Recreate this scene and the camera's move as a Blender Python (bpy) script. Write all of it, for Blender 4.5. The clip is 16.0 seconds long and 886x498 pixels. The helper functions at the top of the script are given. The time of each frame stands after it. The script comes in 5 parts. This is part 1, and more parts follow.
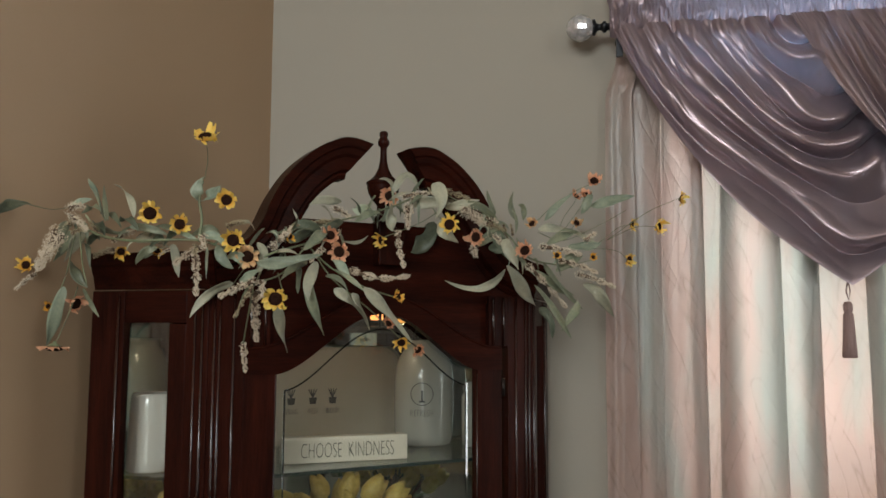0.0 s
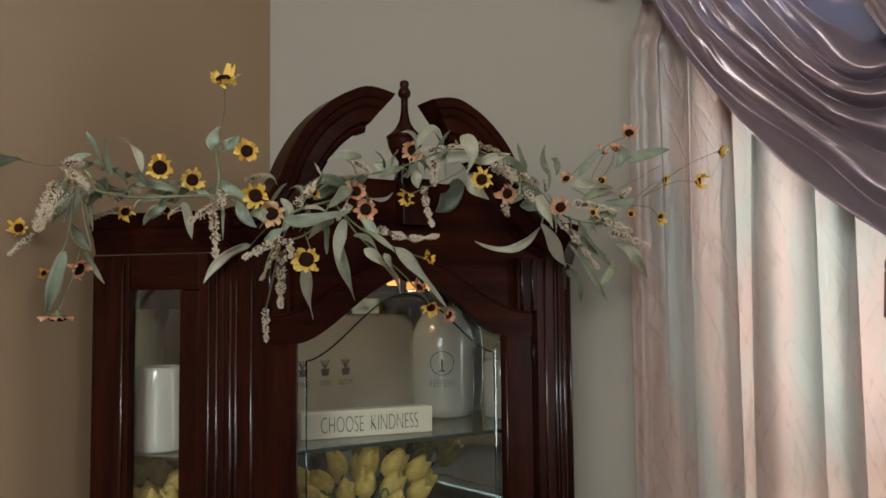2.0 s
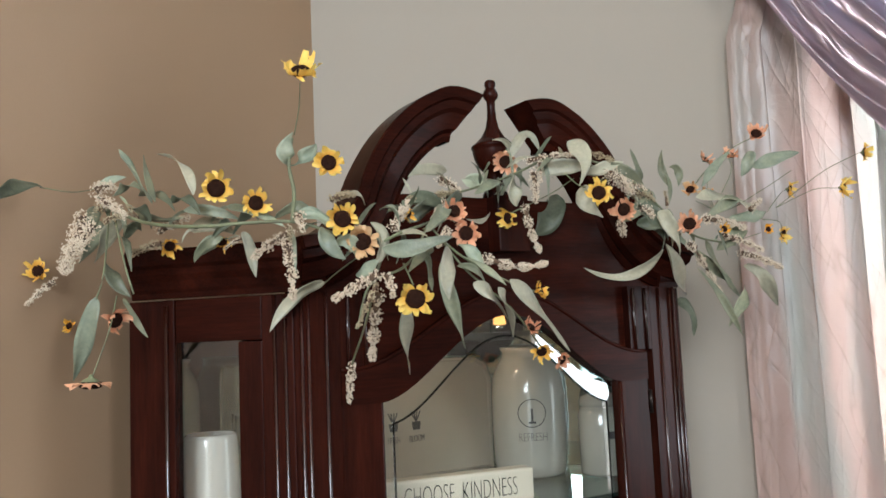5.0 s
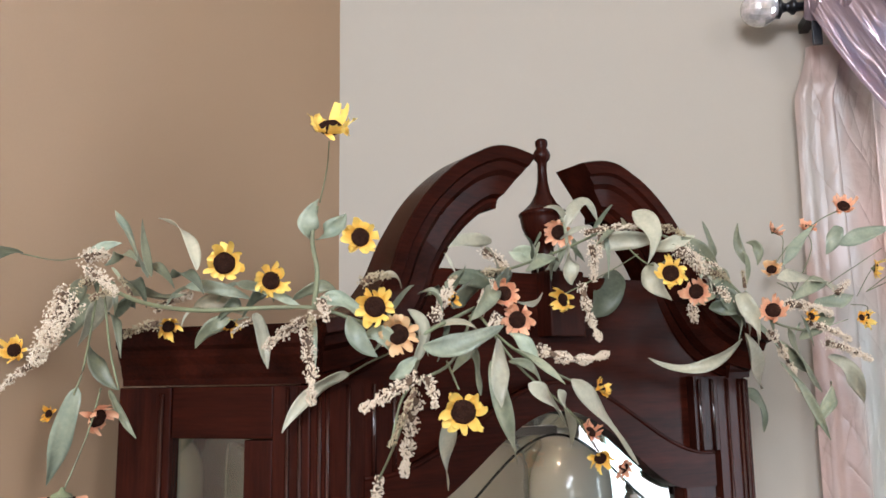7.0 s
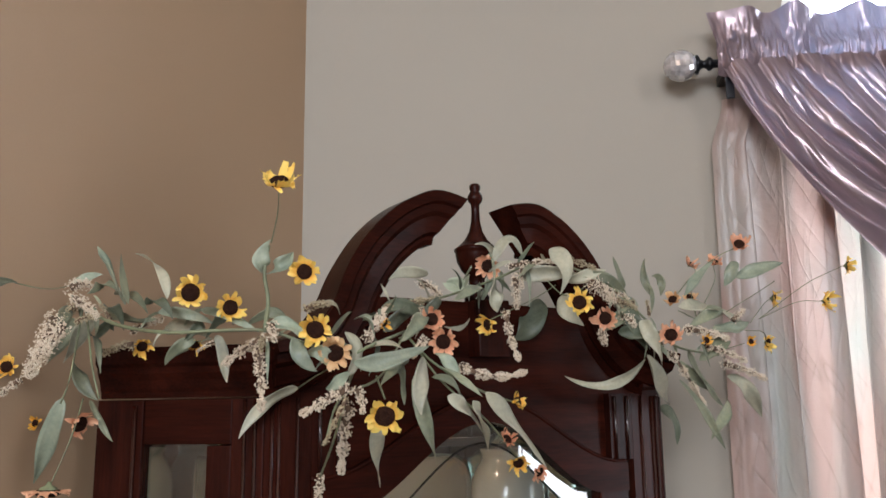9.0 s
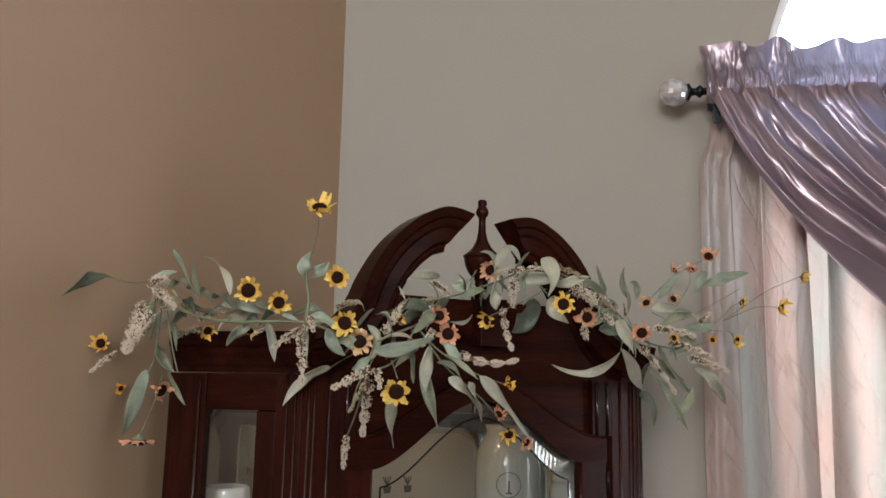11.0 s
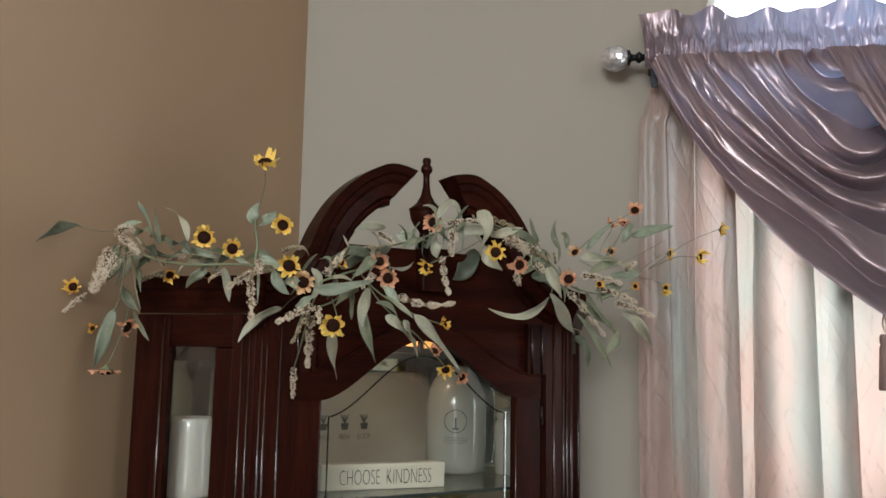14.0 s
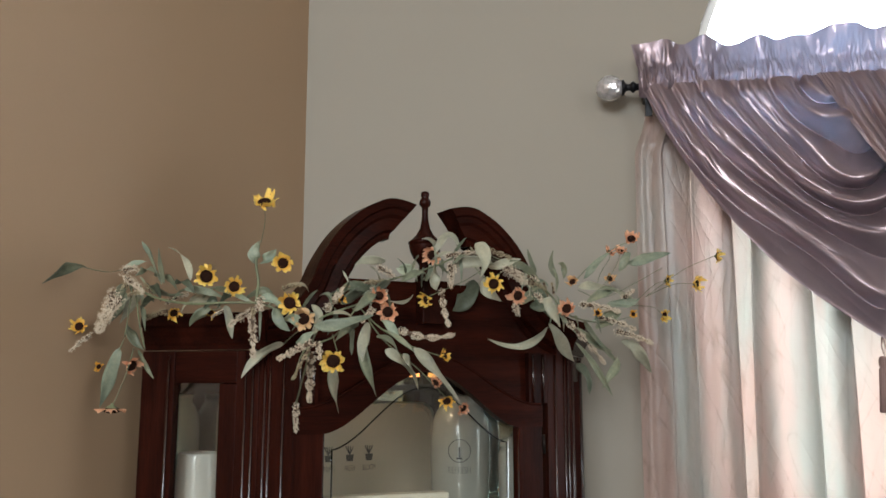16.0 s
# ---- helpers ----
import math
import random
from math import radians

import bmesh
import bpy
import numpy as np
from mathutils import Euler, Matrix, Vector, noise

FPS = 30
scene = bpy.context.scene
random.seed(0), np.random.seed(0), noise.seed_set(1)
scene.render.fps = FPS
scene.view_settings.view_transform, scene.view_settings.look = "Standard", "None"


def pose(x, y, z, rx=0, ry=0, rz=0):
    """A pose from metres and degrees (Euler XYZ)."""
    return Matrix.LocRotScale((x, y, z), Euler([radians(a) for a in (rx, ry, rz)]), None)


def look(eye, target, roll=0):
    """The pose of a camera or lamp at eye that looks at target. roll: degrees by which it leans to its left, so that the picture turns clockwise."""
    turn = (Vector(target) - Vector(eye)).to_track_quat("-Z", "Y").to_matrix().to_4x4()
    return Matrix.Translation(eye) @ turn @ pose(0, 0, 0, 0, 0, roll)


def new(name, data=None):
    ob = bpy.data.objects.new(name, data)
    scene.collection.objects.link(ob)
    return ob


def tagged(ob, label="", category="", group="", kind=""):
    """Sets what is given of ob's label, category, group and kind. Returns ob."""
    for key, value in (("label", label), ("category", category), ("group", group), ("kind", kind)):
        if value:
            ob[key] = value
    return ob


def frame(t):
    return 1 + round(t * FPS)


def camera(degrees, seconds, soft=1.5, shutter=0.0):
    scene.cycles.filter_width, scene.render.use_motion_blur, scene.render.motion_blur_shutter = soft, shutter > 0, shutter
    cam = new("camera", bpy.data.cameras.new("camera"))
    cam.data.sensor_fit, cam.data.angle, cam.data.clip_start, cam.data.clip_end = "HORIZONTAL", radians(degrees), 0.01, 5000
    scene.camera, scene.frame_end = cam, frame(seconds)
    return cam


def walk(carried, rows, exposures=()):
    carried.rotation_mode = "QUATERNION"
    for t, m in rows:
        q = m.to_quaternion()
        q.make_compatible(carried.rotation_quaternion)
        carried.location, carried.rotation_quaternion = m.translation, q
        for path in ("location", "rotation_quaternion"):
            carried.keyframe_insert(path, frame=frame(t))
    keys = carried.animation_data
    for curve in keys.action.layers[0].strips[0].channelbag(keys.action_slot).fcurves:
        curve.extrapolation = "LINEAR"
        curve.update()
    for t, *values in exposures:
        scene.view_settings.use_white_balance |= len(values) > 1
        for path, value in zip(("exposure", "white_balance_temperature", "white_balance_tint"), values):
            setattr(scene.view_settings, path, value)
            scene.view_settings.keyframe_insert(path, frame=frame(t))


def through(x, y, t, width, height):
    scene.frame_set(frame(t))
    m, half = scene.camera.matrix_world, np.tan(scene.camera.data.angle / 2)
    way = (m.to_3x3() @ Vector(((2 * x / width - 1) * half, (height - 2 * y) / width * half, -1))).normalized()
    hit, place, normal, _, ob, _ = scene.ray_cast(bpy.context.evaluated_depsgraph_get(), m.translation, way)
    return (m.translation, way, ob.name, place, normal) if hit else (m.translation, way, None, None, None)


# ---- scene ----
cam = camera(56.0, 16.0, soft=1.6)
PATH = [
    (0, 0.0264, -0.0011, 1.6054, 95.69, -0.24, 9.18),
    (0.5, 0.0060, 0.0092, 1.6056, 95.03, 0.82, 9.52),
    (1, -0.0256, 0.0439, 1.6125, 94.29, 0.99, 9.31),
    (1.5, -0.0713, 0.0916, 1.5979, 93.96, 0.43, 8.41),
    (2, -0.1302, 0.1317, 1.5888, 93.73, 0.60, 7.40),
    (2.5, -0.1842, 0.1490, 1.6014, 93.85, 0.87, 6.68),
    (3, -0.2202, 0.1691, 1.6058, 94.35, 0.81, 6.46),
    (3.5, -0.2479, 0.1998, 1.6083, 94.50, 1.47, 6.90),
    (4, -0.3018, 0.2433, 1.6084, 94.48, 2.63, 6.97),
    (4.2, -0.3200, 0.2742, 1.5979, 94.71, 2.89, 7.09),
    (6.5, -0.4203, 0.6714, 1.6913, 98.09, 1.04, 9.31),
    (7, -0.4368, 0.6433, 1.6995, 99.16, 0.87, 8.89),
    (7.5, -0.4212, 0.6339, 1.7099, 99.89, 0.50, 8.33),
    (8, -0.4003, 0.5888, 1.7100, 100.54, 0.37, 7.57),
    (8.5, -0.3761, 0.5190, 1.6902, 100.85, 0.57, 7.44),
    (9, -0.3374, 0.4501, 1.6767, 100.89, 0.79, 7.34),
    (9.2, -0.3267, 0.4186, 1.6752, 100.77, 0.54, 7.39),
    (11.3, -0.2376, 0.0863, 1.6721, 99.10, -1.16, 9.82),
    (11.5, -0.2387, 0.0584, 1.6726, 98.64, -1.16, 10.16),
    (12, -0.2153, 0.0161, 1.6544, 97.91, -1.11, 10.76),
    (12.5, -0.1784, 0.0063, 1.6475, 97.38, -1.79, 10.06),
    (13, -0.1490, -0.0027, 1.6329, 97.23, -2.15, 9.08),
    (13.5, -0.1166, -0.0086, 1.6164, 97.12, -1.73, 8.85),
    (14, -0.0980, -0.0230, 1.6149, 97.26, -1.03, 8.70),
    (14.5, -0.0779, -0.0414, 1.6193, 97.63, -0.52, 8.35),
    (15, -0.0622, -0.0537, 1.6199, 98.03, -0.09, 8.10),
    (15.5, -0.0653, -0.0570, 1.6257, 98.45, 0.18, 8.51),
    (16, -0.0697, -0.0558, 1.6329, 98.88, 0.03, 9.39),
]
EXPOSURE = [(0.0, -0.10, 6550, 7), (2.0, -0.12, 6550, 8), (3.0, -0.08, 6500, 7), (3.5, 0.19, 6350, 7), (4.0, 0.37, 6200, 7), (6.5, 1.22, 6050, 15), (7.5, 0.96, 6100, 15), (8.5, 0.70, 6150, 16), (9.0, 0.54, 6200, 15), (11.5, 0.20, 6350, 13), (12.5, 0.15, 6400, 11), (14.0, 0.18, 6350, 9), (16.0, 0.24, 6350, 9)]
walk(cam, [(t, pose(x, y, z, rx, ry, rz)) for t, x, y, z, rx, ry, rz in PATH], EXPOSURE)

# ---- light ----
world = bpy.data.worlds.new("sky")
scene.world = world
world.use_nodes = True
sky = world.node_tree.nodes.new("ShaderNodeTexSky")
sky.sky_type, sky.sun_disc = "NISHITA", False
sky.sun_elevation, sky.sun_rotation = radians(50), radians(79)
back = world.node_tree.nodes["Background"]
world.node_tree.links.new(sky.outputs[0], back.inputs[0])
back.inputs[1].default_value = 0.12


def lamp(name, kind, m, energy, color, **settings):
    data = bpy.data.lights.new(name, kind)
    data.energy, data.color = energy, color
    if "size" in settings:
        data.shape, data.size, data.size_y = "RECTANGLE", settings["size"], settings["size_y"]
    if "radius" in settings:
        data.shadow_soft_size = settings["radius"]
    ob = new(name, data)
    ob.matrix_world = m
    return ob


sun = lamp("sun", "SUN", look((5, 1, 6), (0, 0, 0)), 2.5, (1.0, 0.95, 0.88))
sun.data.angle = radians(0.6)
GROUND_GLOW, SKY_GLOW = 3.7, 16.0  # brightness outdoors, beyond the arched window
# daylight standing in the openings
lamp("side_window_daylight", "AREA", look((3.44, 2.07, 1.45), (0, 2.07, 1.45)), 20, (0.88, 0.95, 1.0), size=0.8, size_y=1.7)
lamp("far_window_daylight", "AREA", look((3.44, -3.05, 3.15), (0, -3.05, 3.15)), 85, (0.93, 0.97, 1.0), size=1.7, size_y=1.5)
lamp("garden_door_daylight", "AREA", look((0.025, -4.24, 1.02), (0.025, 0, 1.02)), 24, (0.88, 0.95, 1.0), size=1.12, size_y=1.95)
lamp("rear_window_daylight", "AREA", look((-0.9, -4.24, 3.25), (-0.9, 0, 3.25)), 215, (0.90, 0.96, 1.0), size=2.2, size_y=1.6)

CAB = pose(-0.4755, 2.12, 0, 0, 0, 39)  # the corner cabinet's place
for x in (0.012, 0.125):
    lamp("cabinet_lamp_light", "AREA", CAB @ Matrix.Translation((x, 0.300, 1.634)), 0.15, (1.0, 0.78, 0.54), size=0.026, size_y=0.026)

# ---- materials ----


def material(name, color, rough=0.5, metal=0.0, **more):
    """A Principled material whose colour varies at two scales, with fine relief."""
    m = bpy.data.materials.new(name)
    m.use_nodes = True
    tree = m.node_tree
    n, l = tree.nodes, tree.links
    b = n["Principled BSDF"]
    coord = n.new("ShaderNodeTexCoord")
    mapping = n.new("ShaderNodeMapping")
    mapping.inputs["Scale"].default_value = more.get("stretch", (1, 1, 1))
    l.new(coord.outputs["Object"], mapping.inputs[0])
    big, fine = n.new("ShaderNodeTexNoise"), n.new("ShaderNodeTexNoise")
    big.inputs["Scale"].default_value, fine.inputs["Scale"].default_value = more.get("big", 3), more.get("fine", 60)
    big.inputs["Detail"].default_value = 6
    fine.inputs["Detail"].default_value = 4
    l.new(mapping.outputs[0], big.inputs[0]), l.new(mapping.outputs[0], fine.inputs[0])
    ramp = n.new("ShaderNodeValToRGB")
    spread = more.get("spread", 0.15)
    second = more.get("second", tuple(c * (1 - spread) for c in color))
    ramp.color_ramp.elements[0].position, ramp.color_ramp.elements[1].position = 0.3, 0.7
    ramp.color_ramp.elements[0].color, ramp.color_ramp.elements[1].color = (*second, 1), (*color, 1)
    mixer = n.new("ShaderNodeMix")
    mixer.inputs[0].default_value = more.get("grain", 0.35)
    l.new(big.outputs[0], mixer.inputs[2]), l.new(fine.outputs[0], mixer.inputs[3])
    l.new(mixer.outputs[0], ramp.inputs[0])
    tint = ramp.outputs[0]
    if more.get("each"):
        info, vary = n.new("ShaderNodeObjectInfo"), n.new("ShaderNodeHueSaturation")
        ranged = n.new("ShaderNodeMapRange")
        ranged.inputs["To Min"].default_value, ranged.inputs["To Max"].default_value = 1 - more["each"], 1 + more["each"]
        l.new(info.outputs["Random"], ranged.inputs[0])
        l.new(ranged.outputs[0], vary.inputs["Value"]), l.new(tint, vary.inputs["Color"])
        tint = vary.outputs[0]
    l.new(tint, b.inputs["Base Color"])
    b.inputs["Roughness"].default_value, b.inputs["Metallic"].default_value = rough, metal
    b.inputs["Coat Weight"].default_value = more.get("coat", 0.0)
    b.inputs["Coat Roughness"].default_value = more.get("coat_rough", 0.12)
    b.inputs["Specular IOR Level"].default_value = more.get("specular", 0.5)
    b.inputs["Sheen Weight"].default_value = more.get("sheen", 0.0)
    b.inputs["Anisotropic"].default_value = more.get("aniso", 0.0)
    bump = n.new("ShaderNodeBump")
    bump.inputs["Strength"].default_value, bump.inputs["Distance"].default_value = more.get("bump", 0.15), more.get("depth", 0.002)
    l.new(mixer.outputs[0], bump.inputs["Height"]), l.new(bump.outputs[0], b.inputs["Normal"])
    if more.get("through"):
        out, mix, trans = n["Material Output"], n.new("ShaderNodeMixShader"), n.new("ShaderNodeBsdfTranslucent")
        mix.inputs[0].default_value = more["through"]
        if more.get("lit_through"):
            trans.inputs[0].default_value = (*more["lit_through"], 1)
        else:
            l.new(tint, trans.inputs[0])
        l.new(b.outputs[0], mix.inputs[1])
        l.new(trans.outputs[0], mix.inputs[2])
        l.new(mix.outputs[0], out.inputs[0])
    return m


def clear(name, tint=(1, 1, 1), base=0.045, rough=0.0):
    """A thin pane: clear, with a gloss that grows towards grazing."""
    m = bpy.data.materials.new(name)
    m.use_nodes = True
    n, l = m.node_tree.nodes, m.node_tree.links
    n.remove(n["Principled BSDF"])
    see, gloss, mix, weight, power, scale = (n.new(k) for k in ("ShaderNodeBsdfTransparent", "ShaderNodeBsdfGlossy", "ShaderNodeMixShader", "ShaderNodeLayerWeight", "ShaderNodeMath", "ShaderNodeMath"))
    see.inputs[0].default_value, gloss.inputs["Roughness"].default_value = (*tint, 1), rough
    weight.inputs[0].default_value = 0.5
    power.operation, power.inputs[1].default_value = "POWER", 4.5
    scale.operation, scale.inputs[1].default_value, scale.inputs[2].default_value = "MULTIPLY_ADD", 0.9, base
    l.new(weight.outputs["Facing"], power.inputs[0]), l.new(power.outputs[0], scale.inputs[0]), l.new(scale.outputs[0], mix.inputs[0])
    l.new(see.outputs[0], mix.inputs[1]), l.new(gloss.outputs[0], mix.inputs[2])
    l.new(mix.outputs[0], n["Material Output"].inputs[0])
    return m


def glowing(name, color, strength):
    m = bpy.data.materials.new(name)
    m.use_nodes = True
    b = m.node_tree.nodes["Principled BSDF"]
    b.inputs["Base Color"].default_value = (*color, 1)
    b.inputs["Emission Color"].default_value, b.inputs["Emission Strength"].default_value = (*color, 1), strength
    return m


PAINT = material("wall_paint", (0.314, 0.277, 0.224), 0.75, big=1.2, fine=220, spread=0.05, bump=0.12, depth=0.001)
ACCENT = material("brown_wall_paint", (0.350, 0.230, 0.136), 0.7, big=1.2, fine=220, spread=0.06, bump=0.12, depth=0.001)
CEILING = material("ceiling_paint", (0.78, 0.76, 0.72), 0.85, fine=150, spread=0.04)
TRIM = material("white_trim", (0.80, 0.79, 0.76), 0.4, spread=0.04)
CARPET = material("carpet", (0.055, 0.040, 0.032), 0.95, fine=300, spread=0.3, bump=0.5)
WOOD = material("cherry_wood", (0.037, 0.0074, 0.0037), 0.27, stretch=(9, 9, 0.7), second=(0.0055, 0.0018, 0.0014), big=3.2, fine=30, grain=0.35, bump=0.06, depth=0.0008, specular=0.085)
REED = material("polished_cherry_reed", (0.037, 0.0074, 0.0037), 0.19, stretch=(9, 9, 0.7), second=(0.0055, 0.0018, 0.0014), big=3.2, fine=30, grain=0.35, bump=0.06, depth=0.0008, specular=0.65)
WOOD_FLAT = material("cherry_wood_across", (0.037, 0.0074, 0.0037), 0.27, stretch=(0.7, 9, 9), second=(0.0055, 0.0018, 0.0014), big=3.2, fine=30, grain=0.35, bump=0.06, depth=0.0008, specular=0.05)
MIRROR = material("aged_mirror", (0.56, 0.67, 0.64), 0.03, metal=1.0, big=5, spread=0.12, bump=0.02, depth=0.0005)
PANE = clear("pane_glass", (0.87, 0.90, 0.87), 0.17)
BEVEL = clear("bevel_glass", (0.82, 0.87, 0.84), 0.19)
SHELF_GLASS = clear("shelf_glass", (0.80, 0.93, 0.88), 0.05)
GLINT = clear("cut_glass_edge", (0.22, 0.25, 0.24), 0.06, 0.08)
WINDOW_GLASS = clear("window_glass")
CERAMIC = material("white_glazed_ceramic", (0.70, 0.66, 0.58), 0.12, big=8, spread=0.05, coat=0.5, coat_rough=0.05)
CREAM = material("cream_glazed_ceramic", (0.76, 0.68, 0.54), 0.2, big=8, spread=0.06, coat=0.3, coat_rough=0.1)
STONEWARE = material("grey_glazed_stoneware", (0.37, 0.355, 0.305), 0.12, big=8, spread=0.08, coat=0.4, coat_rough=0.05)
BEIGE = material("beige_glazed_ceramic", (0.44, 0.392, 0.312), 0.16, big=8, spread=0.10, coat=0.4, coat_rough=0.05)
LETTER = material("black_lettering", (0.02, 0.02, 0.02), 0.5)

HINGE = material("dark_bronze_hinge", (0.03, 0.022, 0.018), 0.35, metal=0.8)

# ---- building helpers ----


def mesh_of(name, bm, mat, smooth=False):
    me = bpy.data.meshes.new(name)
    bmesh.ops.recalc_face_normals(bm, faces=bm.faces)
    bm.to_mesh(me)
    bm.free()
    me.materials.append(mat)
    if smooth:
        me.polygons.foreach_set("use_smooth", [True] * len(me.polygons))
    return me


def part(name, bm, mat, parent=None, label="", smooth=False):
    ob = new(name, mesh_of(name, bm, mat, smooth))
    if parent:
        ob.parent = parent
    return tagged(ob, label)


def empty(name, m, label, category, group="", kind=""):
    ob = new(name)
    ob.empty_display_size = 0.1
    ob.matrix_world = m
    return tagged(ob, label, category, group, kind)


def add_box(bm, x0, x1, y0, y1, z0, z1, bevel=0.0):
    made = bmesh.ops.create_cube(bm, size=1)["verts"]
    for v in made:
        v.co = Vector(((x0 + x1) / 2 + v.co.x * (x1 - x0), (y0 + y1) / 2 + v.co.y * (y1 - y0), (z0 + z1) / 2 + v.co.z * (z1 - z0)))
    if bevel:
        edges = list({e for v in made for e in v.link_edges})
        bmesh.ops.bevel(bm, geom=edges, offset=bevel, segments=2, affect="EDGES", profile=0.6)
    return bm


def box(x0, x1, y0, y1, z0, z1, bevel=0.0):
    return add_box(bmesh.new(), x0, x1, y0, y1, z0, z1, bevel)


def prism(points, a, b, axis="y", bm=None, bevel=0.0):
    """A flat outline drawn out between a and b along an axis. Points are (x, z) for y, (x, y) for z."""
    bm = bm or bmesh.new()
    place = (lambda p, d: (p[0], d, p[1])) if axis == "y" else (lambda p, d: (p[0], p[1], d))
    near, far = [bm.verts.new(place(p, a)) for p in points], [bm.verts.new(place(p, b)) for p in points]
    k = len(points)
    faces = [bm.faces.new(near), bm.faces.new(far[::-1])]
    faces += [bm.faces.new((near[i], far[i], far[(i + 1) % k], near[(i + 1) % k])) for i in range(k)]
    if bevel:
        bmesh.ops.bevel(bm, geom=list({e for f in faces[:2] for e in f.edges}), offset=bevel, segments=2, affect="EDGES")
    return bm


def band(lower, upper, a, b):
    """A board between two curves of equal length, each a run of (x, z), from y = a to y = b."""
    bm = bmesh.new()
    rows = [[bm.verts.new((p[0], y, p[1])) for p in curve] for curve, y in ((lower, a), (upper, a), (upper, b), (lower, b))]
    for j in range(4):
        for i in range(len(lower) - 1):
            bm.faces.new((rows[j][i], rows[j][i + 1], rows[(j + 1) % 4][i + 1], rows[(j + 1) % 4][i]))
    for i in (0, -1):
        bm.faces.new([rows[j][i] for j in range(4)])
    return bm


def sweep(path, profile, up=(0, 0, 1), bm=None):
    """A moulding: profile points (out, high) carried along a path; the run mitres at its corners."""
    bm = bm or bmesh.new()
    up = Vector(up)
    path = [Vector(p) for p in path]
    rings = []
    for i, p in enumerate(path):
        a = (p - path[i - 1]).normalized() if i else (path[1] - p).normalized()
        b = (path[i + 1] - p).normalized() if i + 1 < len(path) else a
        na, nb = a.cross(up).normalized(), b.cross(up).normalized()
        n = (na + nb).normalized()
        n = n / max(n.dot(na), 0.3)
        rise = n.cross(a if i == 0 else (a + b)).normalized() if abs(up.z) < 0.5 else up
        rings.append([bm.verts.new(p + n * o + rise * h) for o, h in profile])
    k = len(profile)
    for r, s in zip(rings, rings[1:]):
        for j in range(k):
            bm.faces.new((r[j], r[(j + 1) % k], s[(j + 1) % k], s[j]))
    bm.faces.new(rings[0]), bm.faces.new(rings[-1][::-1])
    return bm


def lathe(profile, steps=28, bm=None, centre=(0, 0, 0)):
    """A turned form from (radius, height) points."""
    bm = bm or bmesh.new()
    cx, cy, cz = centre
    rings = []
    for r, z in profile:
        if r < 1e-5:
            rings.append([bm.verts.new((cx, cy, cz + z))])
        else:
            rings.append([bm.verts.new((cx + r * math.cos(2 * math.pi * i / steps), cy + r * math.sin(2 * math.pi * i / steps), cz + z)) for i in range(steps)])
    for a, b in zip(rings, rings[1:]):
        for i in range(steps):
            j = (i + 1) % steps
            if len(a) == 1 and len(b) == 1:
                break
            if len(a) == 1:
                bm.faces.new((a[0], b[i], b[j]))
            elif len(b) == 1:
                bm.faces.new((a[i], b[0], a[j]))
            else:
                bm.faces.new((a[i], b[i], b[j], a[j]))
    return bm


def curve_points(points, steps=10):
    """A smooth run through the given points."""
    pts = [Vector(p) for p in points]
    pts = [2 * pts[0] - pts[1], *pts, 2 * pts[-1] - pts[-2]]
    out = []
    for p0, p1, p2, p3 in zip(pts, pts[1:], pts[2:], pts[3:]):
        for i in range(steps):
            t = i / steps
            out.append(0.5 * (2 * p1 + (p2 - p0) * t + (2 * p0 - 5 * p1 + 4 * p2 - p3) * t * t + (3 * p1 - p0 - 3 * p2 + p3) * t ** 3))
    return out + [pts[-2]]


def tube(points, r0, r1=None, sides=6, bm=None):
    """A tapering stem along a run of points."""
    bm = bm or bmesh.new()
    r1 = r0 if r1 is None else r1
    pts = [Vector(p) for p in points]
    rings = []
    for i, p in enumerate(pts):
        d = (pts[min(i + 1, len(pts) - 1)] - pts[max(i - 1, 0)]).normalized()
        a = d.cross(Vector((0.31, 0.17, 0.93))).normalized()
        b = d.cross(a)
        r = r0 + (r1 - r0) * i / (len(pts) - 1)
        rings.append([bm.verts.new(p + r * (a * math.cos(2 * math.pi * k / sides) + b * math.sin(2 * math.pi * k / sides))) for k in range(sides)])
    for r, s in zip(rings, rings[1:]):
        for k in range(sides):
            bm.faces.new((r[k], r[(k + 1) % sides], s[(k + 1) % sides], s[k]))
    bm.faces.new(rings[0][::-1]), bm.faces.new(rings[-1])
    return bm


def lettering(words, height, width_ratio=0.6, thick=0.0006):
    """Words as a mesh, standing in the x-z plane, centred, facing -y."""
    curve = bpy.data.curves.new("letters", "FONT")
    curve.body, curve.size, curve.extrude, curve.align_x, curve.offset = words, height, thick, "CENTER", -0.024 * height
    ob = bpy.data.objects.new("letters", curve)
    me = bpy.data.meshes.new_from_object(ob)
    bpy.data.objects.remove(ob)
    me.transform(Matrix.Rotation(radians(90), 4, "X") @ Matrix.Diagonal((width_ratio, 1, 1, 1)))
    me.materials.clear()
    me.materials.append(LETTER)
    return me


# ---- the room ----
CORNER = Vector((-1.042, 2.76, 0))
WALL_Y, ROOM_H = 2.76, 4.4
SLANT = radians(12)  # the left wall opens away from square by this much
WIN_L, WIN_R, WIN_SILL, SPRING = 0.330, 1.920, 0.55, 2.61
WIN_C, WIN_RAD = (WIN_L + WIN_R) / 2, (WIN_R - WIN_L) / 2
ARC = [(WIN_C - WIN_RAD * math.cos(math.pi * i / 32), SPRING + WIN_RAD * math.sin(math.pi * i / 32)) for i in range(33)]

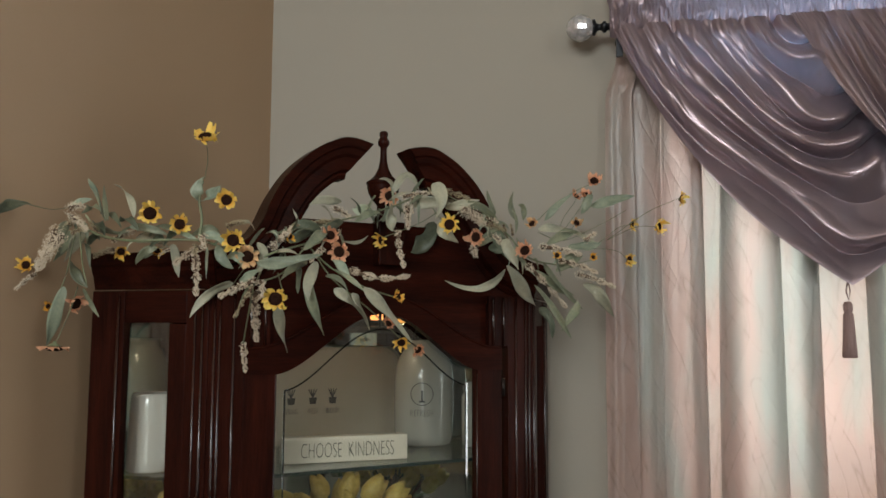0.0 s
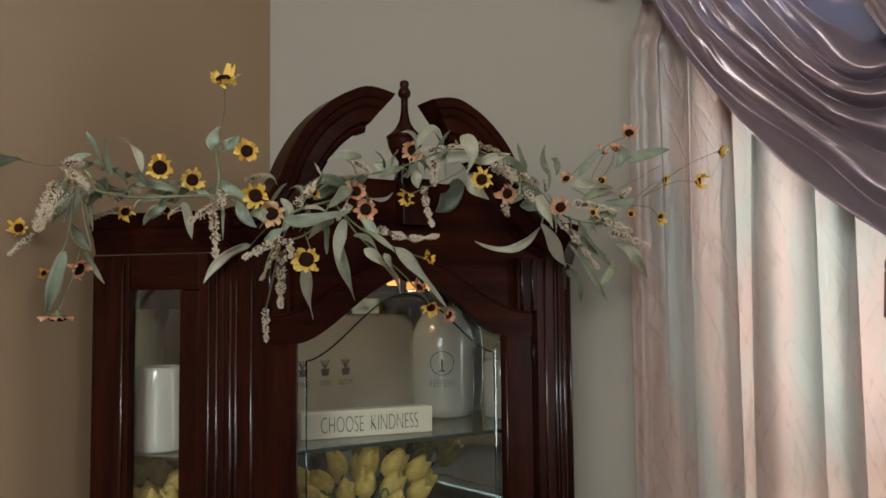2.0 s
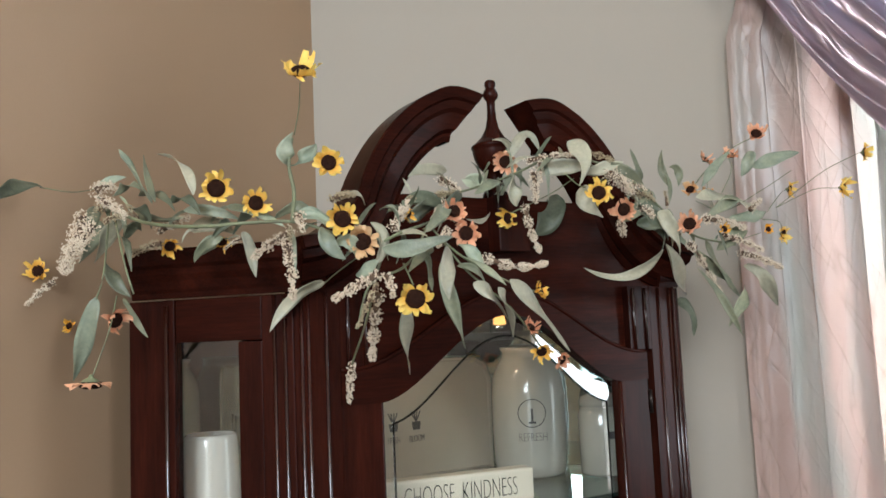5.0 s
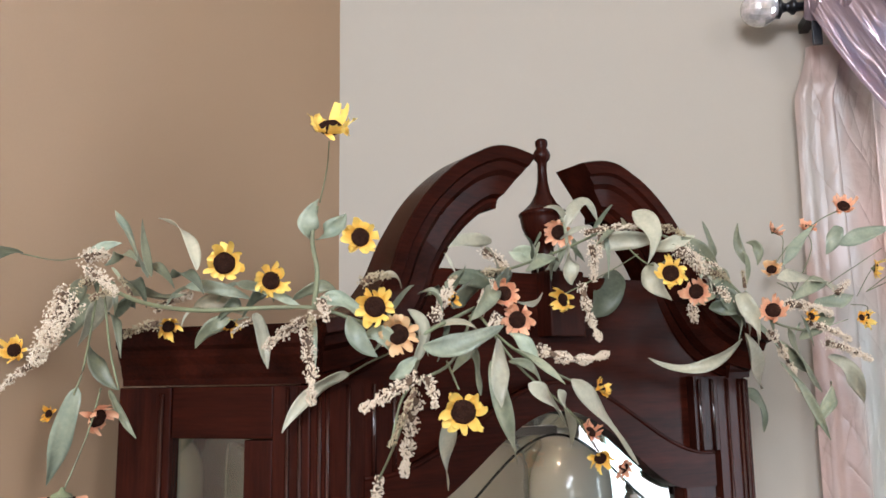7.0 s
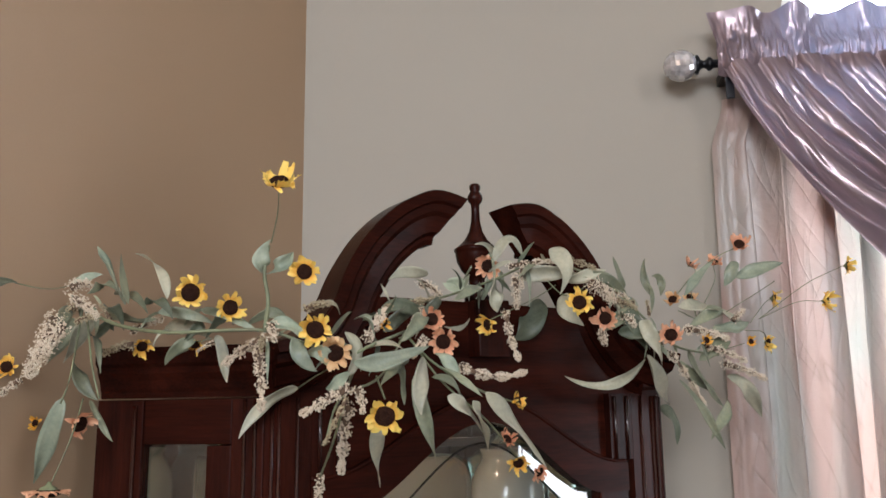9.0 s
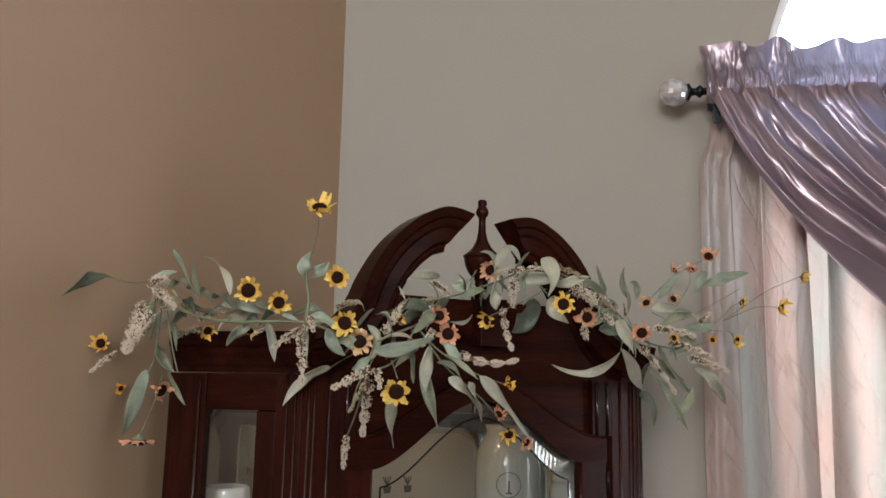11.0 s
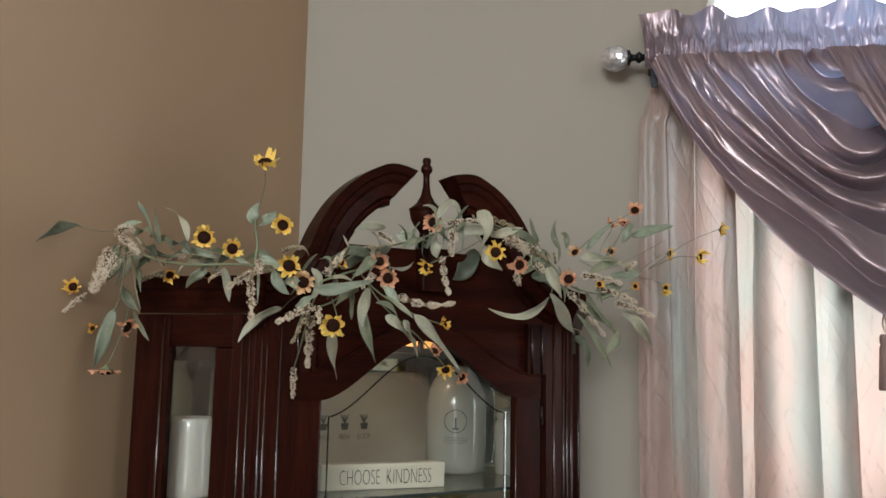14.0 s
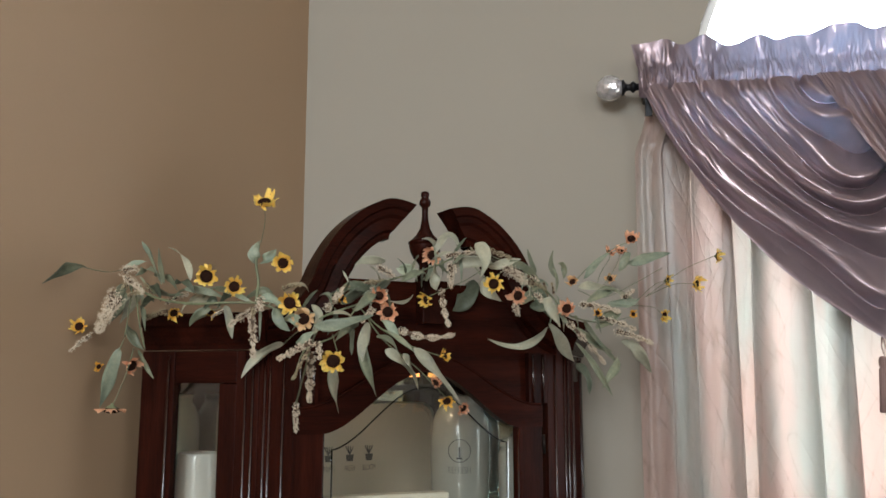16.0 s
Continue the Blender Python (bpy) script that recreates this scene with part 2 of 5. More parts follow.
bm = bmesh.new()
for x0, x1, z0, z1 in ((CORNER.x - 0.15, WIN_L, 0, ROOM_H), (WIN_R, 3.45, 0, ROOM_H), (WIN_L, WIN_R, 0, WIN_SILL)):
    add_box(bm, x0, x1, WALL_Y, WALL_Y + 0.15, z0, z1)
wall_window = part("wall_north", bm, PAINT)
tagged(wall_window, "greige painted wall with an arched window opening", "wall", kind="structure")
part("wall_over_arch", band(ARC, [(x, ROOM_H) for x, z in ARC], WALL_Y, WALL_Y + 0.15), PAINT, wall_window)

along = Vector((-math.sin(SLANT), -math.cos(SLANT), 0))
end = CORNER + along * 7.0
out = Vector((-math.cos(SLANT), math.sin(SLANT), 0)) * 0.15
wall_west = part("wall_west", prism([(p.x, p.y) for p in (CORNER, end, end + out, CORNER + out)], 0, ROOM_H, "z"), ACCENT)
tagged(wall_west, "tan brown painted accent wall beside the cabinet", "wall", kind="structure")

bm = bmesh.new()
for y0, y1, z0, z1 in ((-4.1, -3.9, 0, ROOM_H), (-3.9, -2.2, 0, 2.3), (-3.9, -2.2, 4.0, ROOM_H), (-2.2, 1.66, 0, ROOM_H), (2.48, WALL_Y, 0, ROOM_H), (1.66, 2.48, 0, 0.6), (1.66, 2.48, 2.3, ROOM_H)):
    add_box(bm, 3.3, 3.45, y0, y1, z0, z1)
tagged(part("wall_east", bm, PAINT), "greige painted wall with two window openings", "wall", kind="structure")
bm = bmesh.new()
for x0, x1, z0, z1 in ((-2.7, -2.0, 0, ROOM_H), (0.8, 3.45, 0, ROOM_H), (-2.0, -0.55, 0, 2.45), (-0.55, 0.2, 2.05, 2.45), (0.2, 0.8, 2.05, ROOM_H), (-2.0, 0.2, 4.05, ROOM_H), (0.6, 0.8, 0, 2.05)):
    add_box(bm, x0, x1, -4.25, -4.1, z0, z1)
tagged(part("wall_south", bm, ACCENT), "tan brown painted wall with a high window and a glazed door opening", "wall", kind="structure")
tagged(part("floor", box(-2.8, 3.6, -4.3, 3.0, -0.1, 0), CARPET), "dark brown carpeted floor", "floor", kind="structure")
tagged(part("ceiling", box(-2.8, 3.6, -4.3, 3.0, ROOM_H, ROOM_H + 0.1), CEILING), "white painted ceiling", "ceiling", kind="structure")

# ---- the corner cabinet ----
cabinet = empty("corner_cabinet", CAB, "dark cherry corner china cabinet with broken pediment and glass door", "china cabinet")
FRONT = -0.03  # y of the face; the back goes to +y
DOOR_X = -0.011  # the door hangs a little off the middle


def hump(x, half):
    return 0.5 * (1 + math.cos(math.pi * min(abs(x) / half, 1)))


def glass_top(x):
    return 1.503 + 0.148 * hump(x, 0.287) ** 0.85


def rail_top(x):
    return 1.564 + 0.135 * hump(x, 0.35)


# carcass: floor to cornice, open behind the glass
plan = [(-0.455, -0.012), (0.455, -0.012), (0.652, 0.200), (0.655, 0.268), (0.03, 0.80), (-0.03, 0.80), (-0.655, 0.268), (-0.652, 0.200)]
part("base_case", prism(plan, 0.0, 0.78, "z"), WOOD, cabinet)
part("top_board", prism([(x * 0.98, max(y, 0.012)) for x, y in plan], 1.688, 1.700, "z"), WOOD_FLAT, cabinet)
for side in (-1, 1):
    part("back_panel", prism([(side * 0.655, 0.268), (side * 0.03, 0.80), (side * 0.03, 0.785), (side * 0.640, 0.262)], 1.260, 1.688, "z"), MIRROR, cabinet, "mirrored back panel")
    part("lower_back_panel", prism([(side * 0.655, 0.268), (side * 0.03, 0.80), (side * 0.03, 0.785), (side * 0.640, 0.262)], 0.78, 1.258, "z"), MIRROR, cabinet, "mirrored lower back panel")
    part("side_return", prism([(side * 0.652, 0.206), (side * 0.656, 0.270), (side * 0.640, 0.270), (side * 0.636, 0.206)], 0.78, 1.688, "z"), WOOD, cabinet)

# reeded pilasters beside the door
for side in (-1, 1):
    outline = []
    x1 = 0.455
    outline += [(0.372, FRONT), (x1 - 0.006, FRONT), (x1, FRONT + 0.006), (x1, 0.012), (0.372, 0.012)]
    pil = part("pilaster", prism([(side * x, y) for x, y in outline], 0.78, 1.705, "z"), WOOD, cabinet)
    head = [(0.310, FRONT + 0.0005), (0.3715, FRONT + 0.0005), (0.3715, 0.0115), (0.310, 0.0115)]
    part("pilaster_head", prism([(side * x, y) for x, y in head], 1.567, 1.705, "z"), WOOD, pil)
    for x in (0.323, 0.357):
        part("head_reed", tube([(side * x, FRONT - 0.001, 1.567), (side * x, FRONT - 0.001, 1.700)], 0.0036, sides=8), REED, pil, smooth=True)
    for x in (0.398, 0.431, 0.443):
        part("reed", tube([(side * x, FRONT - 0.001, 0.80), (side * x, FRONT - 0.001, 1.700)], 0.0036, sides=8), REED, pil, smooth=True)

# tympanum board behind the swan necks
xs = [-0.455 + 0.91 * i / 60 for i in range(61)]


def board_top(x):
    a = abs(x)
    return 1.885 if a < 0.235 else (1.885 - (a - 0.235) / 0.06 * 0.055 if a < 0.295 else 1.83 - (a - 0.295) / 0.16 * 0.07)


low = [(x, rail_top(x - DOOR_X) + 0.001 if abs(x - DOOR_X) < 0.35 else 1.565) for x in xs]
part("tympanum", band(low, [(x, board_top(x)) for x in xs], FRONT + 0.018, FRONT + 0.034), WOOD_FLAT, cabinet)

# door with an arched top rail and a bevelled pane
door = part("door", box(-0.362, -0.283, FRONT - 0.002, 0.0, 0.80, 1.552, 0.003), WOOD, cabinet, "glazed door with arched cherry frame")
part("stile", box(0.283, 0.362, FRONT - 0.002, 0.0, 0.80, 1.552, 0.003), WOOD, door)
part("bottom_rail", box(-0.283, 0.283, FRONT, -0.002, 0.80, 0.87), WOOD_FLAT, door)
xr = [-0.362 + 0.724 * i / 72 for i in range(73)]
part("arched_rail", band([(x, glass_top(x) if abs(x) < 0.285 else 1.503) for x in xr], [(x, rail_top(x)) for x in xr], FRONT - 0.004, -0.003), WOOD_FLAT, door)
bead = [(x, -0.033, rail_top(x)) for x in xr]
part("bead", tube(bead, 0.004, sides=6), WOOD_FLAT, door, smooth=True)
for x in (-0.2835, 0.2835):
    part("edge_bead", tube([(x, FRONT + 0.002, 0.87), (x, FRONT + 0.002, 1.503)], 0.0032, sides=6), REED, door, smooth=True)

for z in (0.98, 1.43):
    part("hinge", tube([(0.365, FRONT - 0.003, z), (0.365, FRONT - 0.003, z + 0.05)], 0.0042, sides=10), HINGE, door, "dark bronze hinge barrel", smooth=True)
xp = [-0.283 + 0.566 * i / 48 for i in range(49)]
outer = [(x, glass_top(x)) for x in xp] + [(0.283, 0.87), (-0.283, 0.87)]
inner = [(x * 0.9, glass_top(x) - 0.040) for x in xp] + [(0.255, 0.90), (-0.255, 0.90)]
bm = bmesh.new()
vi = [bm.verts.new((x, -0.0140, z)) for x, z in inner]
bm.faces.new(vi)
rim = bmesh.new()
ro, ri = [rim.verts.new((x, -0.010, z)) for x, z in outer], [rim.verts.new((x, -0.0140, z)) for x, z in inner]
for i in range(len(ro)):
    j = (i + 1) % len(ro)
    rim.faces.new((ro[i], ro[j], ri[j], ri[i]))
part("bevel_line", tube([(x, -0.0142, z) for x, z in [*inner, inner[0]]], 0.0022, sides=6), GLINT, door, "glinting edge of the glass bevel", smooth=True)
pane = part("pane", bm, PANE, door, "clear bevelled glass pane")
pane.visible_shadow = False
bevel = part("bevel", rim, BEVEL, door, "slanting polished border of the pane")
bevel.visible_shadow = False
door.matrix_local = Matrix.Translation((DOOR_X, 0, 0))

# canted glazed sides
CANT = radians(45)
for side in (-1, 1):
    panel = new("side_panel")
    panel.parent = cabinet
    panel.matrix_local = Matrix.Translation((side * 0.455, FRONT, 0)) @ Matrix.Rotation(side * CANT, 4, "Z")
    d = side

    def strip(name, a, b, z0, z1, y0=0.0, y1=0.028, mat=WOOD):
        return part(name, box(min(d * a, d * b), max(d * a, d * b), y0, y1, z0, z1, 0.002), mat, panel)

    strip("post", 0.002, 0.060, 0.78, 1.700)
    for x in (0.017, 0.036):
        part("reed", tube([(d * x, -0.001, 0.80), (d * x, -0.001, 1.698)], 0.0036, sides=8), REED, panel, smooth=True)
    strip("stile", 0.062, 0.107, 0.78, 1.622, 0.004)
    strip("stile", 0.228, 0.318, 0.78, 1.700, 0.002)
    strip("top_rail", 0.062, 0.227, 1.624, 1.700, 0.004, mat=WOOD_FLAT)
    strip("bottom_rail", 0.107, 0.228, 0.78, 0.86, 0.004, mat=WOOD_FLAT)
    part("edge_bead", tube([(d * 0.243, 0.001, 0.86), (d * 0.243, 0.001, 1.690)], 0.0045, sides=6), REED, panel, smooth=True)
    sheet = bmesh.new()
    sheet.faces.new([sheet.verts.new((d * x, 0.018, z)) for x, z in ((0.107, 0.86), (0.228, 0.86), (0.228, 1.624), (0.107, 1.624))])
    glass = part("pane", sheet, PANE, panel, "clear glass side pane")
    glass.visible_shadow = False

# cornice over the canted sides
CROWN = [(0.0, 0.0), (0.006, 0.0), (0.007, 0.010), (0.010, 0.016), (0.013, 0.030), (0.020, 0.042), (0.022, 0.052), (0.028, 0.058), (0.029, 0.078), (0.026, 0.086), (0.0, 0.086)]
for side in (-1, 1):
    run = [(0.672, 0.186, 1.702), (0.456, -0.03, 1.702), (0.40, -0.03, 1.702)]
    run = [(side * x, y, z) for x, y, z in run]
    part("cornice", sweep(run, [(-side * o, h) for o, h in CROWN]), WOOD_FLAT, cabinet)
part("cornice_top", prism([(x, max(y, 0.012)) for x, y in plan], 1.778, 1.786, "z"), WOOD_FLAT, cabinet)

# swan necks: an S-shaped moulding that rises to a cut end
S_LINE = [(0.088, 0, 2.042), (0.128, 0, 2.044), (0.178, 0, 2.020), (0.232, 0, 1.970), (0.274, 0, 1.905), (0.302, 0, 1.845), (0.345, 0, 1.790), (0.400, 0, 1.757), (0.452, 0, 1.744)]
NECK = [(-0.050, 0.035), (-0.050, -0.010), (-0.040, -0.016), (-0.034, -0.014), (-0.028, -0.024), (-0.010, -0.028), (0.002, -0.031), (0.010, -0.038), (0.024, -0.040), (0.028, -0.046), (0.048, -0.047), (0.050, -0.043), (0.050, 0.035)]
for side in (-1, 1):
    pts = [Vector((side * p.x, 0, p.z)) for p in curve_points(S_LINE, 7)]
    bm = bmesh.new()
    rings = []
    for i, p in enumerate(pts):
        t = (pts[min(i + 1, len(pts) - 1)] - pts[max(i - 1, 0)]).normalized()
        n = Vector((-t.z, 0, t.x)) * (1 if side < 0 else -1)
        n = -n
        slim = 1.16 - 0.20 * min(1, i / 10)
        reach = 1 + 1.1 * max(0, (i - 26) / 30)
        if i < 6:
            n = n.lerp(Vector((-side * 0.62, 0, 0.78)), 1 - i / 6).normalized()
        rings.append([bm.verts.new(p + n * (o * slim) + Vector((0, y * reach if y < 0 else y, 0))) for o, y in NECK])
    for r, s in zip(rings, rings[1:]):
        for j in range(len(NECK)):
            k = (j + 1) % len(NECK)
            bm.faces.new((r[j], r[k], s[k], s[j]))
    bm.faces.new(rings[0]), bm.faces.new(rings[-1][::-1])
    part("swan_neck", bm, WOOD_FLAT, cabinet)

plinth = part("plinth", box(-0.036, 0.038, -0.050, 0.045, 1.775, 1.888, 0.003), WOOD, cabinet)
FINIAL = [(0, 2.138), (0.008, 2.138), (0.0115, 2.134), (0.0115, 2.126), (0.009, 2.122), (0.0145, 2.114), (0.016, 2.107), (0.0145, 2.100), (0.009, 2.094), (0.0085, 2.080), (0.0095, 2.058), (0.014, 2.036), (0.024, 2.018), (0.038, 2.004), (0.0455, 1.999), (0.0455, 1.994), (0.043, 1.992), (0.043, 1.986), (0.040, 1.972), (0.031, 1.954), (0.020, 1.943), (0.016, 1.936), (0.0165, 1.915), (0.022, 1.905), (0.026, 1.898), (0.026, 1.887), (0, 1.887)]
part("finial", lathe(FINIAL, 32, centre=(0.003, 0.012, 0)), WOOD, cabinet, "turned urn finial", smooth=True)

# glass shelves
shelf_glass_1 = part("shelf", prism([(-0.43, 0.045), (0.43, 0.045), (0.605, 0.215), (0.615, 0.265), (0.04, 0.74), (-0.04, 0.74), (-0.615, 0.265), (-0.605, 0.215)], 1.250, 1.258, "z"), SHELF_GLASS, cabinet, "greenish glass shelf")
shelf_glass_1.visible_shadow = False
EDGE = material("dark_glass_edge", (0.012, 0.030, 0.026), 0.15)
part("shelf_edge", box(-0.430, 0.430, 0.041, 0.0445, 1.2495, 1.2585), EDGE, cabinet, "dark green polished shelf edge")

# ---- things inside the cabinet ----
SHELF_Z = 1.258


def inside(name, x, y, z, label, category, turn=0, group=""):
    return empty(name, CAB @ pose(x, y, z, 0, 0, turn), label, category, group)


sign = inside("desk_sign", -0.036, 0.138, SHELF_Z, "white ceramic block sign reading choose kindness", "sign", -10)
part("block", box(-0.172, 0.172, 0.0, 0.045, 0.0, 0.068, 0.006), CREAM, sign, smooth=False)
words = new("lettering", lettering("CHOOSE  KINDNESS", 0.058, 0.48))
words.parent = sign
words.matrix_local = pose(0.004, -0.0012, 0.014)

jug = inside("pitcher", 0.326, 0.372, SHELF_Z, "tall pale grey glazed pitcher with black lettering", "pitcher", -31)
part("body", lathe([(0, 0), (0.080, 0), (0.087, 0.006), (0.091, 0.03), (0.094, 0.12), (0.093, 0.20), (0.088, 0.245), (0.074, 0.278), (0.064, 0.292), (0.062, 0.305), (0.070, 0.32), (0.066, 0.32), (0.056, 0.305), (0.056, 0.06), (0, 0.05)], 40), STONEWARE, jug, smooth=True)
words = new("lettering", lettering("REFRESH", 0.030, 0.62))
words.parent = jug
words.matrix_local = pose(-0.002, -0.0965, 0.092)
part("round_emblem", tube([(-0.002 + 0.034 * math.cos(a * math.pi / 12), -math.sqrt(0.0955 ** 2 - (0.034 * math.cos(a * math.pi / 12)) ** 2), 0.159 + 0.034 * math.sin(a * math.pi / 12)) for a in range(25)], 0.0012, sides=5), LETTER, jug, "thin black ring")
part("emblem_bar", box(-0.0045, 0.0005, -0.0965, -0.0925, 0.137, 0.170), LETTER, jug)
part("emblem_bar", box(-0.011, 0.007, -0.0960, -0.0925, 0.134, 0.139), LETTER, jug)

can = inside("canister", 0.455, 0.245, SHELF_Z, "pale grey glazed canister with rounded lid", "canister")
part("body", lathe([(0, 0), (0.052, 0), (0.057, 0.006), (0.058, 0.15), (0.050, 0.165), (0, 0.165)], 32), STONEWARE, can, smooth=True)
part("lid", lathe([(0.050, 0.165), (0.055, 0.172), (0.050, 0.190), (0.020, 0.200), (0.012, 0.204), (0.016, 0.215), (0, 0.220)], 32), STONEWARE, can, smooth=True)
part("lettering_bar", box(-0.028, 0.010, -0.0600, -0.0575, 0.090, 0.108), LETTER, can)

# a wide board with rounded shoulders stands upright across the corner, behind the rest
board = inside("word_board", 0.008, 0.524, SHELF_Z, "wide pale beige glazed board with rounded corners and black words", "sign")
shape = [(0.308, 0.0), *[(0.240 + 0.068 * math.cos(radians(a)), 0.230 + 0.068 * math.sin(radians(a))) for a in range(0, 91, 10)]]
shape += [(-x, z) for x, z in shape[::-1]]
part("panel", prism(shape, 0.0, 0.012, bevel=0.004), BEIGE, board)
part("rim", tube([(x * 0.965, -0.001, 0.006 + z * 0.960) for x, z in [*shape, shape[0]]], 0.0030, sides=8), BEIGE, board, smooth=True)
for text, x in (("SPRING", -0.065), ("FRESH", 0.006), ("BLOOM", 0.072)):
    words = new("lettering", lettering(text, 0.025, 0.52))
    words.parent = board
    words.matrix_local = pose(x, -0.0012, 0.092)
    # a small potted plant drawn over each word
    part("emblem_pot", prism([(x - 0.010, 0.122), (x + 0.010, 0.122), (x + 0.013, 0.142), (x - 0.013, 0.142)], -0.0012, 0.001), LETTER, board)
    for lean in (-0.014, -0.006, 0.003, 0.012):
        part("emblem_sprig", tube([(x, -0.0002, 0.142), (x + lean * 0.6, -0.0002, 0.156), (x + lean, -0.0002, 0.168)], 0.0018, sides=5), LETTER, board)

vase = inside("vase", -0.522, 0.250, SHELF_Z, "tall white glazed cylinder vase", "vase")
part("body", lathe([(0, 0), (0.053, 0), (0.058, 0.005), (0.057, 0.03), (0.054, 0.12), (0.050, 0.182), (0.048, 0.190), (0.045, 0.192), (0.044, 0.182), (0.046, 0.02), (0, 0.02)], 36), CERAMIC, vase, smooth=True)
TULIP = material("yellow_tulip", (0.74, 0.56, 0.16), 0.55, big=60, second=(0.54, 0.38, 0.07), through=0.2, each=0.1)
TULIP_LEAF = material("tulip_leaf", (0.05, 0.13, 0.05), 0.5, big=30, each=0.2)


def tulip_bud(turn):
    """A closed tulip: three outer petals over three inner ones, parted at the mouth."""
    bm = lathe([(0.004, -0.040), (0.017, -0.034), (0.026, -0.015), (0.028, 0.004), (0.0255, 0.024), (0.020, 0.042), (0.015, 0.054), (0.010, 0.046), (0, 0.020)], 24)
    for v in bm.verts:
        a = math.atan2(v.co.y, v.co.x) + turn
        rise = max(0, v.co.z + 0.02) / 0.07
        swell = abs(math.cos(1.5 * a))
        v.co.x *= 1 + 0.22 * rise * (swell - 0.6)
        v.co.y *= 1 + 0.22 * rise * (swell - 0.6)
        v.co.z += 0.014 * (swell - 0.6) * rise ** 2
        v.co.z *= 0.84
        v.co.x *= 1.06
        v.co.y *= 1.06
    return bm


def tulips(x, y, spread, count, top, seed):
    """A full bunch of tulips in a vase that stands on the cabinet's lower case."""
    rng = random.Random(seed)
    bunch = inside("tulip_bouquet", x, y, 0.78, "yellow silk tulips with green leaves in a white vase", "bouquet", group="tulip bouquets")
    part("vase", lathe([(0, 0), (0.06, 0), (0.065, 0.01), (0.07, 0.12), (0.055, 0.20), (0.06, 0.22), (0.055, 0.22), (0.05, 0.19), (0.05, 0.03), (0, 0.02)], 28), CERAMIC, bunch, smooth=True)
    for i in range(count):
        a, d = 2.4 * i, spread * math.sqrt((i + 0.5) / count)
        p = Vector((d * math.cos(a), 0.55 * d * math.sin(a), top - 0.30 * d * d / spread - rng.uniform(0, 0.05)))
        lean = Vector((p.x * 1.6 + rng.uniform(-0.06, 0.06), p.y * 1.4 + rng.uniform(-0.08, 0.04), 0.24)).normalized()
        head = part("tulip_head", tulip_bud(rng.uniform(0, 2)), TULIP, bunch, smooth=True)
        head.matrix_local = Matrix.Translation(p) @ lean.to_track_quat("Z", "Y").to_matrix().to_4x4() @ Matrix.Scale(rng.uniform(0.85, 1.1), 4)
        part("tulip_stem", tube(curve_points([(0.2 * p.x, 0.2 * p.y, 0.19), (0.75 * p.x, 0.75 * p.y, 0.32), p - lean * 0.028], 5), 0.003, sides=5), TULIP_LEAF, bunch, smooth=True)
        if i % 2:
            bm = bmesh.new()
            side = Vector((-math.sin(a), math.cos(a), 0))
            rows = []
            for k in range(7):
                t = k / 6
                c = Vector((p.x * (0.3 + 0.9 * t), p.y * (0.3 + 0.9 * t), 0.19 + (p.z - 0.24) * math.sin(1.5 * t)))
                h = 0.016 * math.sin(math.pi * (0.1 + 0.88 * t))
                rows.append([bm.verts.new(c + side * h * j + Vector((0, 0, 0.3 * h * abs(j) + e))) for j, e in ((-1, 0), (0, 0), (1, 0), (0, -0.001))])
            for r, q in zip(rows, rows[1:]):
                for j in range(4):
                    bm.faces.new((r[j], r[(j + 1) % 4], q[(j + 1) % 4], q[j]))
            part("tulip_leaf", bm, TULIP_LEAF, bunch, smooth=True)


tulips(0.02, 0.33, 0.235, 24, 0.380, 3)
tulips(-0.505, 0.255, 0.10, 11, 0.402, 5)

# puck lamps under the cabinet's top, both lit
GLOW = glowing("lit_amber_lens", (1.0, 0.36, 0.10), 2.8)
HOUSING = material("dark_bronze", (0.03, 0.025, 0.022), 0.35, metal=0.7)
bar = inside("light_bar", -0.02, 0.120, 1.688, "dark bronze mounting bar for the cabinet lamps", "lamp bar")
part("rail", box(-0.115, 0.110, -0.012, 0.012, -0.086, -0.070, 0.002), HOUSING, bar)
for x in (-0.07, 0.07):
    part("hanger", tube([(x, 0, 0.0), (x, 0, -0.072)], 0.004, sides=8), HOUSING, bar, smooth=True)
for x, y in ((0.012, 0.300), (0.125, 0.300)):
    spot = inside("cabinet_light", x, y, 1.735, "small bronze cabinet lamp glowing amber", "lamp", group="cabinet lamps")
    part("housing", lathe([(0, -0.043), (0.012, -0.043), (0.017, -0.046), (0.020, -0.066), (0.016, -0.068)], 24), HOUSING, spot, smooth=True)
    part("lens", lathe([(0.013, -0.060), (0.016, -0.064), (0.020, -0.092), (0.016, -0.095), (0, -0.096)], 24), GLOW, spot, "glowing amber lens", smooth=True)

# ---- the garland over the cabinet ----


